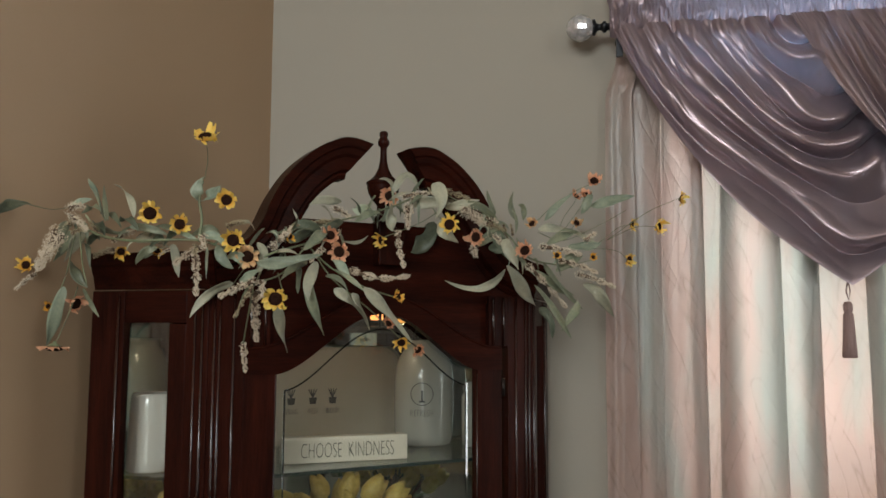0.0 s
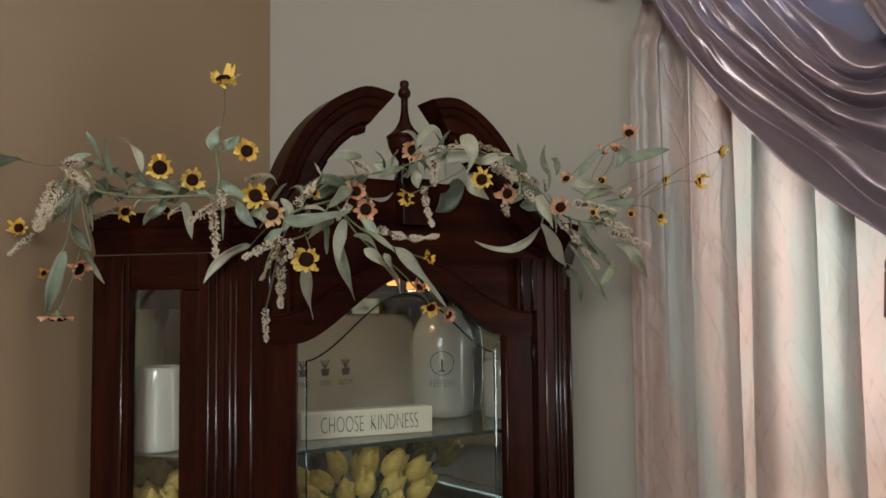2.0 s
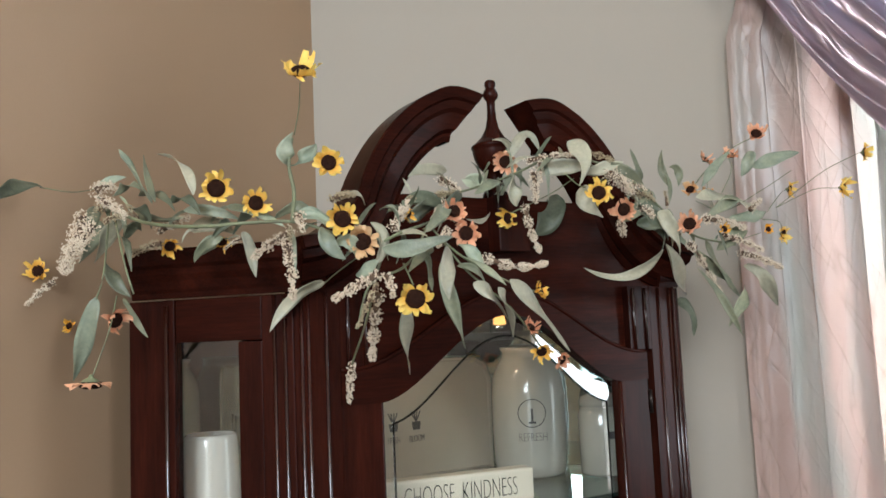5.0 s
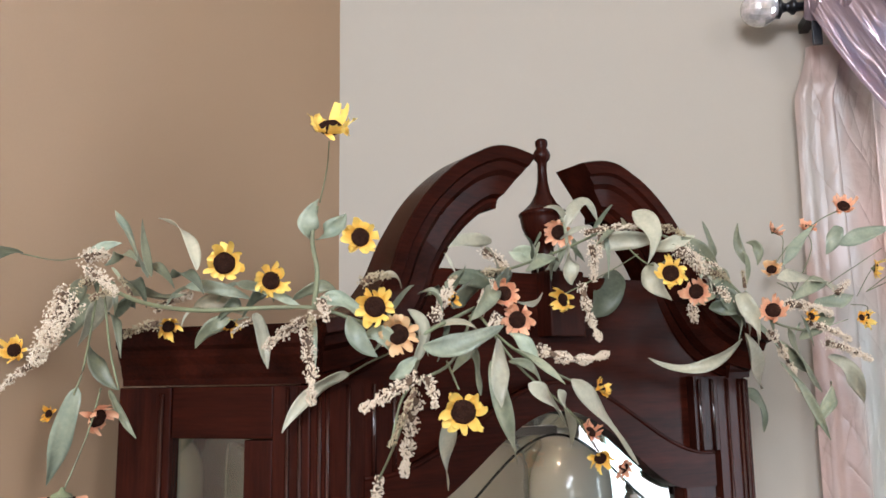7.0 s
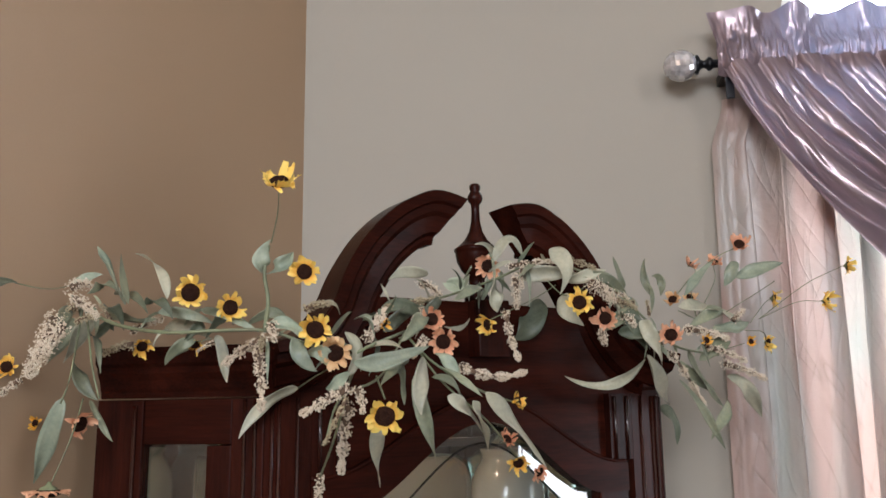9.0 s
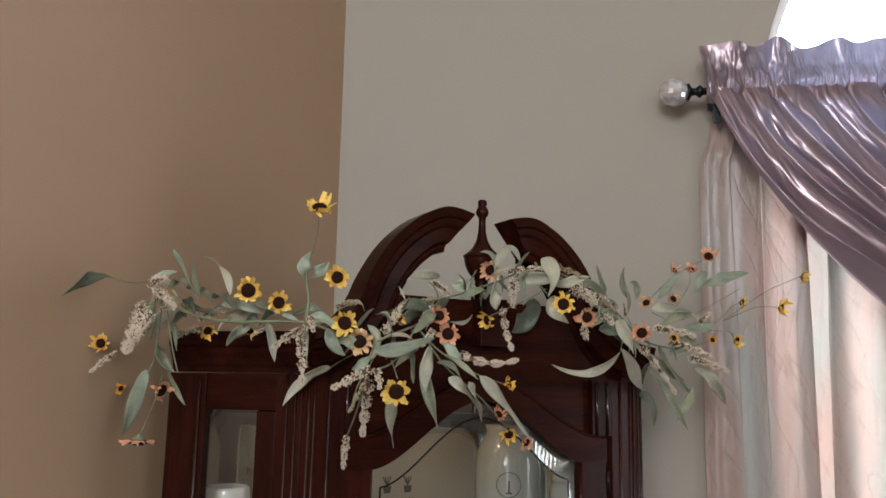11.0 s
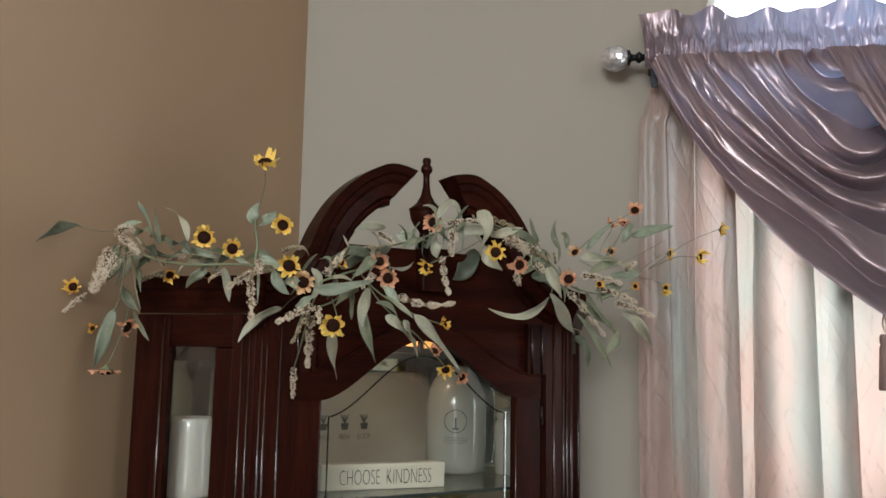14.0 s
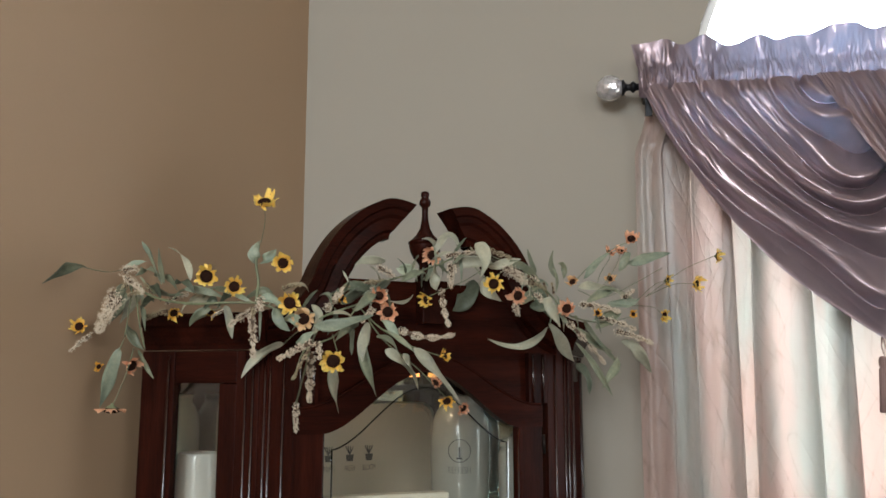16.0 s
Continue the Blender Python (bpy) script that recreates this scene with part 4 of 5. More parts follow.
leaf((-0.089, -0.015, 1.916), (-0.062, -0.039, 1.924), (-0.034, -0.015, 1.885), 0.039, "mint", 0.00)
leaf((0.003, -0.045, 1.962), (0.035, -0.060, 2.048), (0.080, -0.045, 1.979), 0.032, "pale", 0.60)
leaf((-0.014, -0.075, 1.930), (-0.040, -0.090, 1.889), (-0.009, -0.075, 1.860), 0.046, "pale", 0.00)
leaf((-0.009, -0.045, 1.927), (-0.019, -0.069, 1.925), (-0.029, -0.045, 1.876), 0.026, "mint", 0.00)
leaf((0.038, -0.086, 1.926), (0.077, -0.122, 1.945), (0.116, -0.155, 1.929), 0.047, "pale", 0.00)
leaf((0.101, -0.149, 1.919), (0.122, -0.180, 1.925), (0.196, -0.162, 1.945), 0.033, "pale", 0.00)
leaf((0.060, -0.157, 1.977), (0.072, -0.201, 1.946), (0.042, -0.202, 1.881), 0.050, "pale", 0.20)
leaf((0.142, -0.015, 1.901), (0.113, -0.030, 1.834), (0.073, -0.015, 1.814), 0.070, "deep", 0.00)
leaf((0.085, -0.157, 1.888), (0.069, -0.184, 1.856), (0.133, -0.162, 1.831), 0.054, "pale", 0.00)
leaf((0.013, -0.035, 1.970), (-0.009, -0.059, 2.008), (-0.032, -0.035, 1.998), 0.014, "pale", 0.00)
leaf((0.246, -0.204, 1.766), (0.257, -0.076, 1.681), (0.128, -0.104, 1.737), 0.031, "pale", 0.30)
leaf((0.243, -0.214, 1.773), (0.306, -0.170, 1.719), (0.420, -0.094, 1.679), 0.053, "pale", 0.00)
leaf((0.242, -0.205, 1.842), (0.225, -0.246, 1.814), (0.282, -0.212, 1.764), 0.039, "pale", 0.00)
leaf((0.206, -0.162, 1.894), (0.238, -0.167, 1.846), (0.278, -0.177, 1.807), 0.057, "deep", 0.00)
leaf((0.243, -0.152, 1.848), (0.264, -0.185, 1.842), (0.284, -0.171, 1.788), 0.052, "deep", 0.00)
leaf((0.356, -0.198, 1.876), (0.445, -0.209, 1.892), (0.567, -0.194, 1.843), 0.046, "pale", 0.00)
leaf((0.456, -0.196, 1.836), (0.507, -0.205, 1.827), (0.573, -0.197, 1.854), 0.039, "mint", 0.00)
leaf((0.369, -0.203, 1.787), (0.441, -0.161, 1.729), (0.569, -0.116, 1.671), 0.026, "green", 0.00)
leaf((0.535, -0.159, 1.738), (0.586, -0.174, 1.718), (0.659, -0.143, 1.650), 0.048, "pale", 0.00)
leaf((0.379, -0.194, 1.900), (0.401, -0.205, 1.941), (0.471, -0.198, 1.979), 0.026, "mint", 0.00)
leaf((0.503, -0.196, 1.928), (0.515, -0.225, 1.980), (0.527, -0.206, 1.983), 0.035, "mint", 0.00)
leaf((0.530, -0.201, 1.951), (0.585, -0.224, 1.968), (0.676, -0.220, 1.989), 0.040, "mint", 0.00)
leaf((0.293, -0.187, 1.896), (0.265, -0.186, 1.924), (0.296, -0.171, 1.975), 0.021, "green", 0.00)
leaf((0.246, -0.159, 1.912), (0.213, -0.177, 1.932), (0.220, -0.159, 1.974), 0.021, "green", 0.00)
leaf((0.308, -0.197, 1.896), (0.307, -0.212, 1.941), (0.305, -0.178, 1.938), 0.021, "green", 0.00)
leaf((0.425, -0.182, 1.769), (0.469, -0.209, 1.815), (0.513, -0.187, 1.812), 0.045, "green", 0.00)
leaf((0.527, 0.035, 1.677), (0.552, 0.011, 1.657), (0.576, 0.035, 1.588), 0.043, "deep", 0.00)
leaf((0.229, -0.153, 1.822), (0.259, -0.190, 1.829), (0.289, -0.178, 1.787), 0.041, "deep", 0.00)
leaf((0.349, -0.188, 1.768), (0.427, -0.159, 1.729), (0.523, -0.134, 1.709), 0.032, "green", 0.00)
leaf((0.499, -0.185, 1.687), (0.469, -0.209, 1.672), (0.440, -0.185, 1.608), 0.039, "green", 0.00)
leaf((0.337, -0.205, 1.728), (0.385, -0.220, 1.669), (0.457, -0.205, 1.589), 0.028, "green", 0.00)
leaf((-0.537, -0.229, 1.874), (-0.550, -0.239, 1.895), (-0.527, -0.234, 1.925), 0.031, "mint", 0.00)
leaf((-0.529, -0.233, 1.874), (-0.518, -0.258, 1.874), (-0.495, -0.242, 1.908), 0.035, "mint", 0.00)
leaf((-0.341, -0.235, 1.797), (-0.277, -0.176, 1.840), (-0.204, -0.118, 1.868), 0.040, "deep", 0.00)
leaf((-0.303, -0.223, 1.784), (-0.263, -0.220, 1.832), (-0.224, -0.168, 1.831), 0.034, "green", 0.00)
leaf((-0.189, -0.169, 1.816), (-0.131, -0.136, 1.808), (-0.093, -0.104, 1.841), 0.013, "pale", 0.00)
leaf((-0.375, -0.266, 1.783), (-0.384, -0.276, 1.822), (-0.393, -0.239, 1.813), 0.031, "mint", 0.00)
leaf((-0.464, -0.255, 1.823), (-0.443, -0.275, 1.845), (-0.421, -0.247, 1.818), 0.011, "olive", 0.00)
leaf((-0.323, -0.192, 1.836), (-0.280, -0.207, 1.855), (-0.236, -0.173, 1.826), 0.034, "deep", 0.00)
leaf((-0.298, -0.236, 1.757), (-0.338, -0.289, 1.759), (-0.377, -0.294, 1.712), 0.030, "green", 0.00)
leaf((-0.453, -0.278, 1.739), (-0.468, -0.295, 1.770), (-0.484, -0.264, 1.753), 0.027, "mint", 0.00)
leaf((-0.545, -0.087, 1.821), (-0.559, -0.108, 1.833), (-0.573, -0.081, 1.790), 0.025, "deep", 0.00)
leaf((-0.664, -0.053, 1.843), (-0.648, -0.105, 1.855), (-0.632, -0.109, 1.816), 0.022, "deep", 0.00)
leaf((0.127, -0.163, 1.928), (0.193, -0.182, 1.937), (0.258, -0.153, 1.898), 0.030, "green", 0.00)
leaf((0.194, -0.154, 1.826), (0.239, -0.178, 1.872), (0.284, -0.153, 1.869), 0.037, "green", 0.00)
leaf((0.376, -0.208, 1.837), (0.436, -0.225, 1.880), (0.496, -0.194, 1.875), 0.037, "green", 0.00)
leaf((-0.725, 0.080, 1.872), (-0.709, 0.020, 1.894), (-0.692, 0.007, 1.868), 0.023, "green", 0.00)
leaf((-0.781, -0.031, 1.790), (-0.768, -0.020, 1.840), (-0.755, 0.038, 1.842), 0.027, "green", 0.00)
leaf((-0.256, -0.188, 1.808), (-0.211, -0.179, 1.862), (-0.165, -0.122, 1.869), 0.032, "deep", 0.00)
leaf((-0.133, -0.115, 1.872), (-0.086, -0.122, 1.908), (-0.040, -0.082, 1.895), 0.027, "green", 0.00)
# seed sprays
spray((-0.751, 0.080, 1.880), (-0.736, 0.078, 1.890), (-0.721, 0.088, 1.888), 0.0138, "cream")
spray((-0.748, 0.053, 1.859), (-0.736, 0.010, 1.846), (-0.724, -0.021, 1.822), 0.0118, "cream")
spray((-0.783, -0.012, 1.816), (-0.799, -0.069, 1.773), (-0.819, -0.090, 1.732), 0.0191, "cream")
spray((-0.774, -0.026, 1.805), (-0.787, -0.058, 1.788), (-0.800, -0.078, 1.759), 0.0141, "cream")
spray((-0.810, 0.111, 1.732), (-0.829, 0.116, 1.721), (-0.848, 0.133, 1.695), 0.0081, "cream")
spray((-0.660, 0.031, 1.808), (-0.643, -0.003, 1.823), (-0.627, -0.024, 1.825), 0.0095, "cream")
spray((-0.661, 0.022, 1.786), (-0.680, 0.035, 1.786), (-0.697, 0.060, 1.772), 0.0094, "olive")
spray((-0.753, -0.015, 1.814), (-0.741, -0.020, 1.824), (-0.730, -0.014, 1.822), 0.0072, "olive")
spray((-0.506, -0.157, 1.786), (-0.532, -0.153, 1.775), (-0.563, -0.146, 1.748), 0.0120, "cream")
spray((-0.532, -0.258, 1.796), (-0.531, -0.266, 1.792), (-0.529, -0.262, 1.776), 0.0101, "cream")
spray((-0.536, -0.219, 1.761), (-0.536, -0.237, 1.726), (-0.537, -0.243, 1.678), 0.0104, "cream")
spray((-0.442, -0.321, 1.706), (-0.485, -0.341, 1.690), (-0.513, -0.328, 1.672), 0.0098, "cream")
spray((-0.427, -0.320, 1.704), (-0.430, -0.341, 1.695), (-0.433, -0.350, 1.674), 0.0086, "cream")
spray((-0.432, -0.300, 1.680), (-0.418, -0.255, 1.635), (-0.398, -0.207, 1.584), 0.0116, "cream")
spray((-0.416, -0.170, 1.578), (-0.402, -0.132, 1.550), (-0.386, -0.091, 1.514), 0.0085, "cream")
stem([(-0.440, -0.310, 1.690), (-0.432, -0.250, 1.630), (-0.416, -0.170, 1.578)], 0.0018)
spray((-0.486, -0.269, 1.820), (-0.465, -0.270, 1.832), (-0.443, -0.260, 1.831), 0.0081, "olive")
spray((0.018, -0.099, 1.925), (0.020, -0.102, 1.902), (0.022, -0.094, 1.867), 0.0126, "cream")
spray((-0.007, -0.099, 1.857), (-0.018, -0.123, 1.803), (-0.013, -0.145, 1.764), 0.0105, "cream")
spray((-0.174, -0.200, 1.746), (-0.116, -0.209, 1.718), (0.002, -0.146, 1.743), 0.0107, "cream")
spray((0.010, -0.091, 1.948), (0.050, -0.117, 1.959), (0.089, -0.131, 1.958), 0.0088, "cream")
spray((-0.393, -0.282, 1.781), (-0.356, -0.247, 1.814), (-0.318, -0.199, 1.836), 0.0104, "cream")
spray((-0.150, -0.020, 1.916), (-0.127, -0.026, 1.910), (-0.105, -0.020, 1.893), 0.0123, "cream")
spray((-0.231, -0.165, 1.844), (-0.254, -0.192, 1.831), (-0.278, -0.207, 1.805), 0.0099, "cream")
spray((0.131, -0.189, 1.910), (0.166, -0.187, 1.902), (0.201, -0.172, 1.883), 0.0195, "cream")
spray((0.169, -0.167, 1.819), (0.178, -0.167, 1.815), (0.188, -0.155, 1.799), 0.0130, "cream")
spray((0.228, -0.165, 1.851), (0.241, -0.177, 1.849), (0.253, -0.177, 1.836), 0.0155, "cream")
spray((0.311, -0.213, 1.776), (0.413, -0.167, 1.731), (0.516, -0.109, 1.675), 0.0105, "cream")
spray((0.342, -0.228, 1.826), (0.418, -0.222, 1.827), (0.494, -0.203, 1.815), 0.0117, "cream")
spray((0.418, -0.208, 1.796), (0.489, -0.206, 1.788), (0.559, -0.192, 1.769), 0.0111, "cream")
spray((0.499, -0.186, 1.762), (0.561, -0.193, 1.753), (0.624, -0.188, 1.732), 0.0128, "cream")
spray((0.210, -0.169, 1.884), (0.238, -0.175, 1.881), (0.266, -0.168, 1.867), 0.0123, "olive")
spray((0.093, -0.134, 1.964), (0.124, -0.161, 1.960), (0.155, -0.176, 1.943), 0.0099, "olive")
spray((-0.317, -0.197, 1.838), (-0.248, -0.172, 1.859), (-0.179, -0.135, 1.869), 0.0078, "olive")
spray((-0.548, -0.256, 1.779), (-0.547, -0.264, 1.775), (-0.546, -0.260, 1.759), 0.0067, "olive")
spray((-0.449, -0.333, 1.693), (-0.468, -0.345, 1.669), (-0.487, -0.345, 1.633), 0.0052, "olive")
spray((-0.753, 0.024, 1.840), (-0.770, -0.008, 1.828), (-0.788, -0.029, 1.804), 0.0099, "olive")
spray((0.506, -0.208, 1.853), (0.521, -0.216, 1.870), (0.536, -0.213, 1.875), 0.0116, "cream")
spray((-0.250, -0.206, 1.791), (-0.272, -0.230, 1.780), (-0.294, -0.243, 1.757), 0.0079, "cream")

# small slim leaves and seed tufts that fill the garland along its vine
VINE = curve_points([(-0.737, 0.02, 1.840), (-0.690, -0.016, 1.811), (-0.548, -0.065, 1.803), (-0.458, -0.195, 1.777), (-0.386, -0.270, 1.771), (-0.300, -0.185, 1.825), (-0.140, -0.105, 1.881), (-0.006, -0.060, 1.925), (0.086, -0.100, 1.955), (0.205, -0.150, 1.914), (0.285, -0.164, 1.858), (0.340, -0.200, 1.810), (0.485, -0.181, 1.790)], 8)
rng = random.Random(12)
for i in range(64):
    at = rng.uniform(0.01, 0.99)
    p = VINE[int(at * (len(VINE) - 1))] + Vector((rng.uniform(-0.02, 0.02), rng.uniform(-0.015, 0.03), rng.uniform(-0.015, 0.015)))
    ahead = VINE[min(len(VINE) - 1, int(at * (len(VINE) - 1)) + 1)] - VINE[max(0, int(at * (len(VINE) - 1)) - 1)]
    out = (ahead.normalized() * rng.uniform(-0.6, 1.0) + Vector((0, rng.uniform(-0.35, 0.25), rng.uniform(-0.9, 0.75)))).normalized()
    span = rng.uniform(0.035, 0.075)
    bow = p + out * span * 0.5 + Vector((rng.uniform(-0.01, 0.01), -0.01, rng.uniform(0.0, 0.022)))
    leaf(tuple(p), tuple(bow), tuple(p + out * span + Vector((0, 0, -0.008))), rng.uniform(0.007, 0.013), rng.choice(("green", "green", "deep", "olive", "mint", "pale")), rng.uniform(-0.6, 0.6))
    if i % 5 == 0:
        q = p + Vector((rng.uniform(-0.02, 0.02), -0.01, -0.005))
        spray(tuple(q), tuple(q + out * 0.018), tuple(q + out * 0.035 + Vector((0, 0, -0.006))), rng.uniform(0.004, 0.006), rng.choice(("olive", "cream")))

# ---- the window and its curtains ----
# bluish window glow is put into the colour this mauve cloth lets through
SATIN = material("mauve_satin", (0.275, 0.194, 0.200), 0.28, metal=0.58, big=6, second=(0.225, 0.160, 0.168), fine=300, grain=0.2, bump=0.05, depth=0.001, specular=0.8, through=0.13, lit_through=(0.30, 0.35, 0.52))


def crushed(name, color, dark, shot, through):
    """Thin shot taffeta, rose one way and silvery sage the other, set in a net of long fine creases with their shade
    painted in.
    """
    m = bpy.data.materials.new(name)
    m.use_nodes = True
    n, l = m.node_tree.nodes, m.node_tree.links
    b = n["Principled BSDF"]
    coord, warp, add = n.new("ShaderNodeTexCoord"), n.new("ShaderNodeTexNoise"), n.new("ShaderNodeMixRGB")
    warp.inputs["Scale"].default_value = 5
    add.blend_type, add.inputs[0].default_value = "ADD", 0.025
    l.new(coord.outputs["Object"], warp.inputs[0]), l.new(coord.outputs["Object"], add.inputs[1]), l.new(warp.outputs["Color"], add.inputs[2])
    heights = []
    for scale, tilt in (((0.085, 0.4, 0.62), 17), ((0.075, 0.4, 0.42), -23), ((0.070, 0.4, 1.5), 2)):
        mapping, cells, off, size, wide, thin = (n.new(k) for k in ("ShaderNodeMapping", "ShaderNodeTexNoise", *["ShaderNodeMath"] * 4))
        mapping.vector_type = "TEXTURE"
        mapping.inputs["Scale"].default_value, mapping.inputs["Rotation"].default_value = scale, (0, radians(tilt), 0)
        cells.inputs["Scale"].default_value, cells.inputs["Detail"].default_value = 1.6, 0.6
        off.operation, off.inputs[1].default_value = "SUBTRACT", 0.5
        size.operation = "ABSOLUTE"
        wide.operation, wide.inputs[1].default_value, wide.use_clamp = "MULTIPLY", 15.0, True
        thin.operation, thin.inputs[1].default_value = "POWER", 0.5
        for q, r in ((add, mapping), (mapping, cells), (cells, off), (off, size), (size, wide), (wide, thin)):
            l.new(q.outputs[0], r.inputs[0])
        heights.append(thin)
    patch, both = n.new("ShaderNodeTexNoise"), n.new("ShaderNodeMix")
    patch.inputs["Scale"].default_value = 4.0
    l.new(coord.outputs["Object"], patch.inputs[0]), l.new(patch.outputs[0], both.inputs[0])
    first = n.new("ShaderNodeMath")
    first.operation = "MULTIPLY"
    l.new(heights[0].outputs[0], first.inputs[0]), l.new(heights[2].outputs[0], first.inputs[1])
    l.new(first.outputs[0], both.inputs[2]), l.new(heights[1].outputs[0], both.inputs[3])
    # crease lines get the darker colour: shade put into the cloth besides the bump
    ramp = n.new("ShaderNodeValToRGB")
    ramp.color_ramp.elements[0].position, ramp.color_ramp.elements[1].position = 0.10, 0.70
    ramp.color_ramp.elements[0].color, ramp.color_ramp.elements[1].color = (*dark, 1), (*color, 1)
    l.new(both.outputs[0], ramp.inputs[0])
    lie, drift, hue, weave = n.new("ShaderNodeMapping"), n.new("ShaderNodeTexNoise"), n.new("ShaderNodeMapRange"), n.new("ShaderNodeMix")
    lie.inputs["Scale"].default_value = (7, 2, 1.3)
    drift.inputs["Scale"].default_value, drift.inputs["Detail"].default_value = 1.0, 3
    hue.inputs["From Min"].default_value, hue.inputs["From Max"].default_value = 0.42, 0.62
    weave.data_type = "RGBA"
    for q, r in ((add, lie), (lie, drift), (drift, hue), (hue, weave)):
        l.new(q.outputs[0], r.inputs[0])
    l.new(ramp.outputs[0], weave.inputs[6])
    weave.inputs[7].default_value = (*shot, 1)
    l.new(weave.outputs[2], b.inputs["Base Color"])
    b.inputs["Roughness"].default_value = 0.36
    b.inputs["Specular IOR Level"].default_value = 0.7
    bump = n.new("ShaderNodeBump")
    bump.inputs["Strength"].default_value, bump.inputs["Distance"].default_value = 0.6, 0.0022
    # fine crumple between the creases
    crumple, rough = n.new("ShaderNodeTexNoise"), n.new("ShaderNodeMath")
    crumple.inputs["Scale"].default_value, crumple.inputs["Detail"].default_value = 22, 5
    rough.operation, rough.inputs[1].default_value = "MULTIPLY_ADD", 1.6
    l.new(add.outputs[0], crumple.inputs[0]), l.new(crumple.outputs[0], rough.inputs[0]), l.new(both.outputs[0], rough.inputs[2])
    l.new(rough.outputs[0], bump.inputs["Height"]), l.new(bump.outputs[0], b.inputs["Normal"])
    mix, trans = n.new("ShaderNodeMixShader"), n.new("ShaderNodeBsdfTranslucent")
    mix.inputs[0].default_value = through
    l.new(bump.outputs[0], trans.inputs["Normal"])
    l.new(weave.outputs[2], trans.inputs[0]), l.new(b.outputs[0], mix.inputs[1]), l.new(trans.outputs[0], mix.inputs[2])
    l.new(mix.outputs[0], n["Material Output"].inputs[0])
    return m


SHEER = crushed("crushed_taffeta", (0.470, 0.334, 0.282), (0.365, 0.252, 0.200), (0.362, 0.362, 0.314), 0.36)
BLACK_METAL = material("black_metal", (0.015, 0.015, 0.017), 0.3, metal=0.6)
ROD_Y, ROD_Z = 2.655, 2.588

def sky_over_ground(name):
    """Outdoor brightness: pale warm ground below, a far brighter blue sky above."""
    m = glowing(name, (1, 1, 1), 4.8)
    n, l = m.node_tree.nodes, m.node_tree.links
    b = n["Principled BSDF"]
    coord, split, ramp, span, power = (n.new(k) for k in ("ShaderNodeTexCoord", "ShaderNodeSeparateXYZ", "ShaderNodeValToRGB", "ShaderNodeMapRange", "ShaderNodeMapRange"))
    span.inputs["From Min"].default_value, span.inputs["From Max"].default_value = 2.6, 4.4
    power.inputs["To Min"].default_value, power.inputs["To Max"].default_value = GROUND_GLOW, SKY_GLOW
    ramp.color_ramp.elements[0].color, ramp.color_ramp.elements[1].color = (1.0, 0.93, 0.85, 1), (0.74, 0.87, 1.0, 1)
    l.new(coord.outputs["Object"], split.inputs[0]), l.new(split.outputs["Z"], span.inputs[0])
    l.new(span.outputs[0], ramp.inputs[0]), l.new(span.outputs[0], power.inputs[0])
    l.new(ramp.outputs[0], b.inputs["Emission Color"]), l.new(power.outputs[0], b.inputs["Emission Strength"])
    b.inputs["Base Color"].default_value = (0, 0, 0, 1)
    return m


window = empty("window_1", pose(WIN_C, WALL_Y, WIN_SILL), "white arched window with a half-round light above", "window", kind="structure")


def wpart(name, bm, mat, **kw):
    ob = part(name, bm, mat, **kw)
    ob.parent = window
    ob.matrix_local = pose(-WIN_C, -WALL_Y, -WIN_SILL)
    return ob


rim = [(WIN_L, WIN_SILL), *ARC, (WIN_R, WIN_SILL)]
shrink = lambda d: [(WIN_L + d, WIN_SILL + d), *[(WIN_C + (x - WIN_C) * (WIN_RAD - d) / WIN_RAD, SPRING + (z - SPRING) * (WIN_RAD - d) / WIN_RAD) for x, z in ARC], (WIN_R - d, WIN_SILL + d)]
wpart("frame", band([*shrink(0.028), shrink(0.028)[0]], [*shrink(0.0005), shrink(0.0005)[0]], WALL_Y + 0.03, WALL_Y + 0.12), TRIM)
wpart("meeting_rail", box(WIN_L + 0.05, WIN_R - 0.05, WALL_Y + 0.05, WALL_Y + 0.10, 1.17, 1.24), TRIM)
wpart("transom", box(WIN_L + 0.05, WIN_R - 0.05, WALL_Y + 0.04, WALL_Y + 0.11, SPRING - 0.09, SPRING - 0.02), TRIM)
wpart("mullion", box(WIN_C - 0.04, WIN_C + 0.04, WALL_Y + 0.04, WALL_Y + 0.11, WIN_SILL + 0.05, SPRING - 0.09), TRIM)
wpart("sill", box(WIN_L - 0.04, WIN_R + 0.04, WALL_Y - 0.05, WALL_Y + 0.10, WIN_SILL - 0.03, WIN_SILL - 0.001), TRIM)
bm = bmesh.new()
bm.faces.new([bm.verts.new((x, WALL_Y + 0.075, z)) for x, z in shrink(0.028)])
wpane = wpart("pane", bm, WINDOW_GLASS)
wpane.visible_shadow = False

backdrop = part("backdrop", box(-6, 8, 6.0, 6.1, -1.5, 9), sky_over_ground("bright_outdoors"))
tagged(backdrop, "bright sky over pale sunlit ground beyond the window", "sky", kind="structure")

rod = empty("curtain_rod", pose(0.12, ROD_Y, ROD_Z), "black metal curtain rod with faceted crystal ball end", "curtain rod")


def rpart(name, bm, mat, label="", smooth=False):
    ob = part(name, bm, mat, rod, label, smooth)
    ob.matrix_local = pose(-0.12, -ROD_Y, -ROD_Z)
    return ob


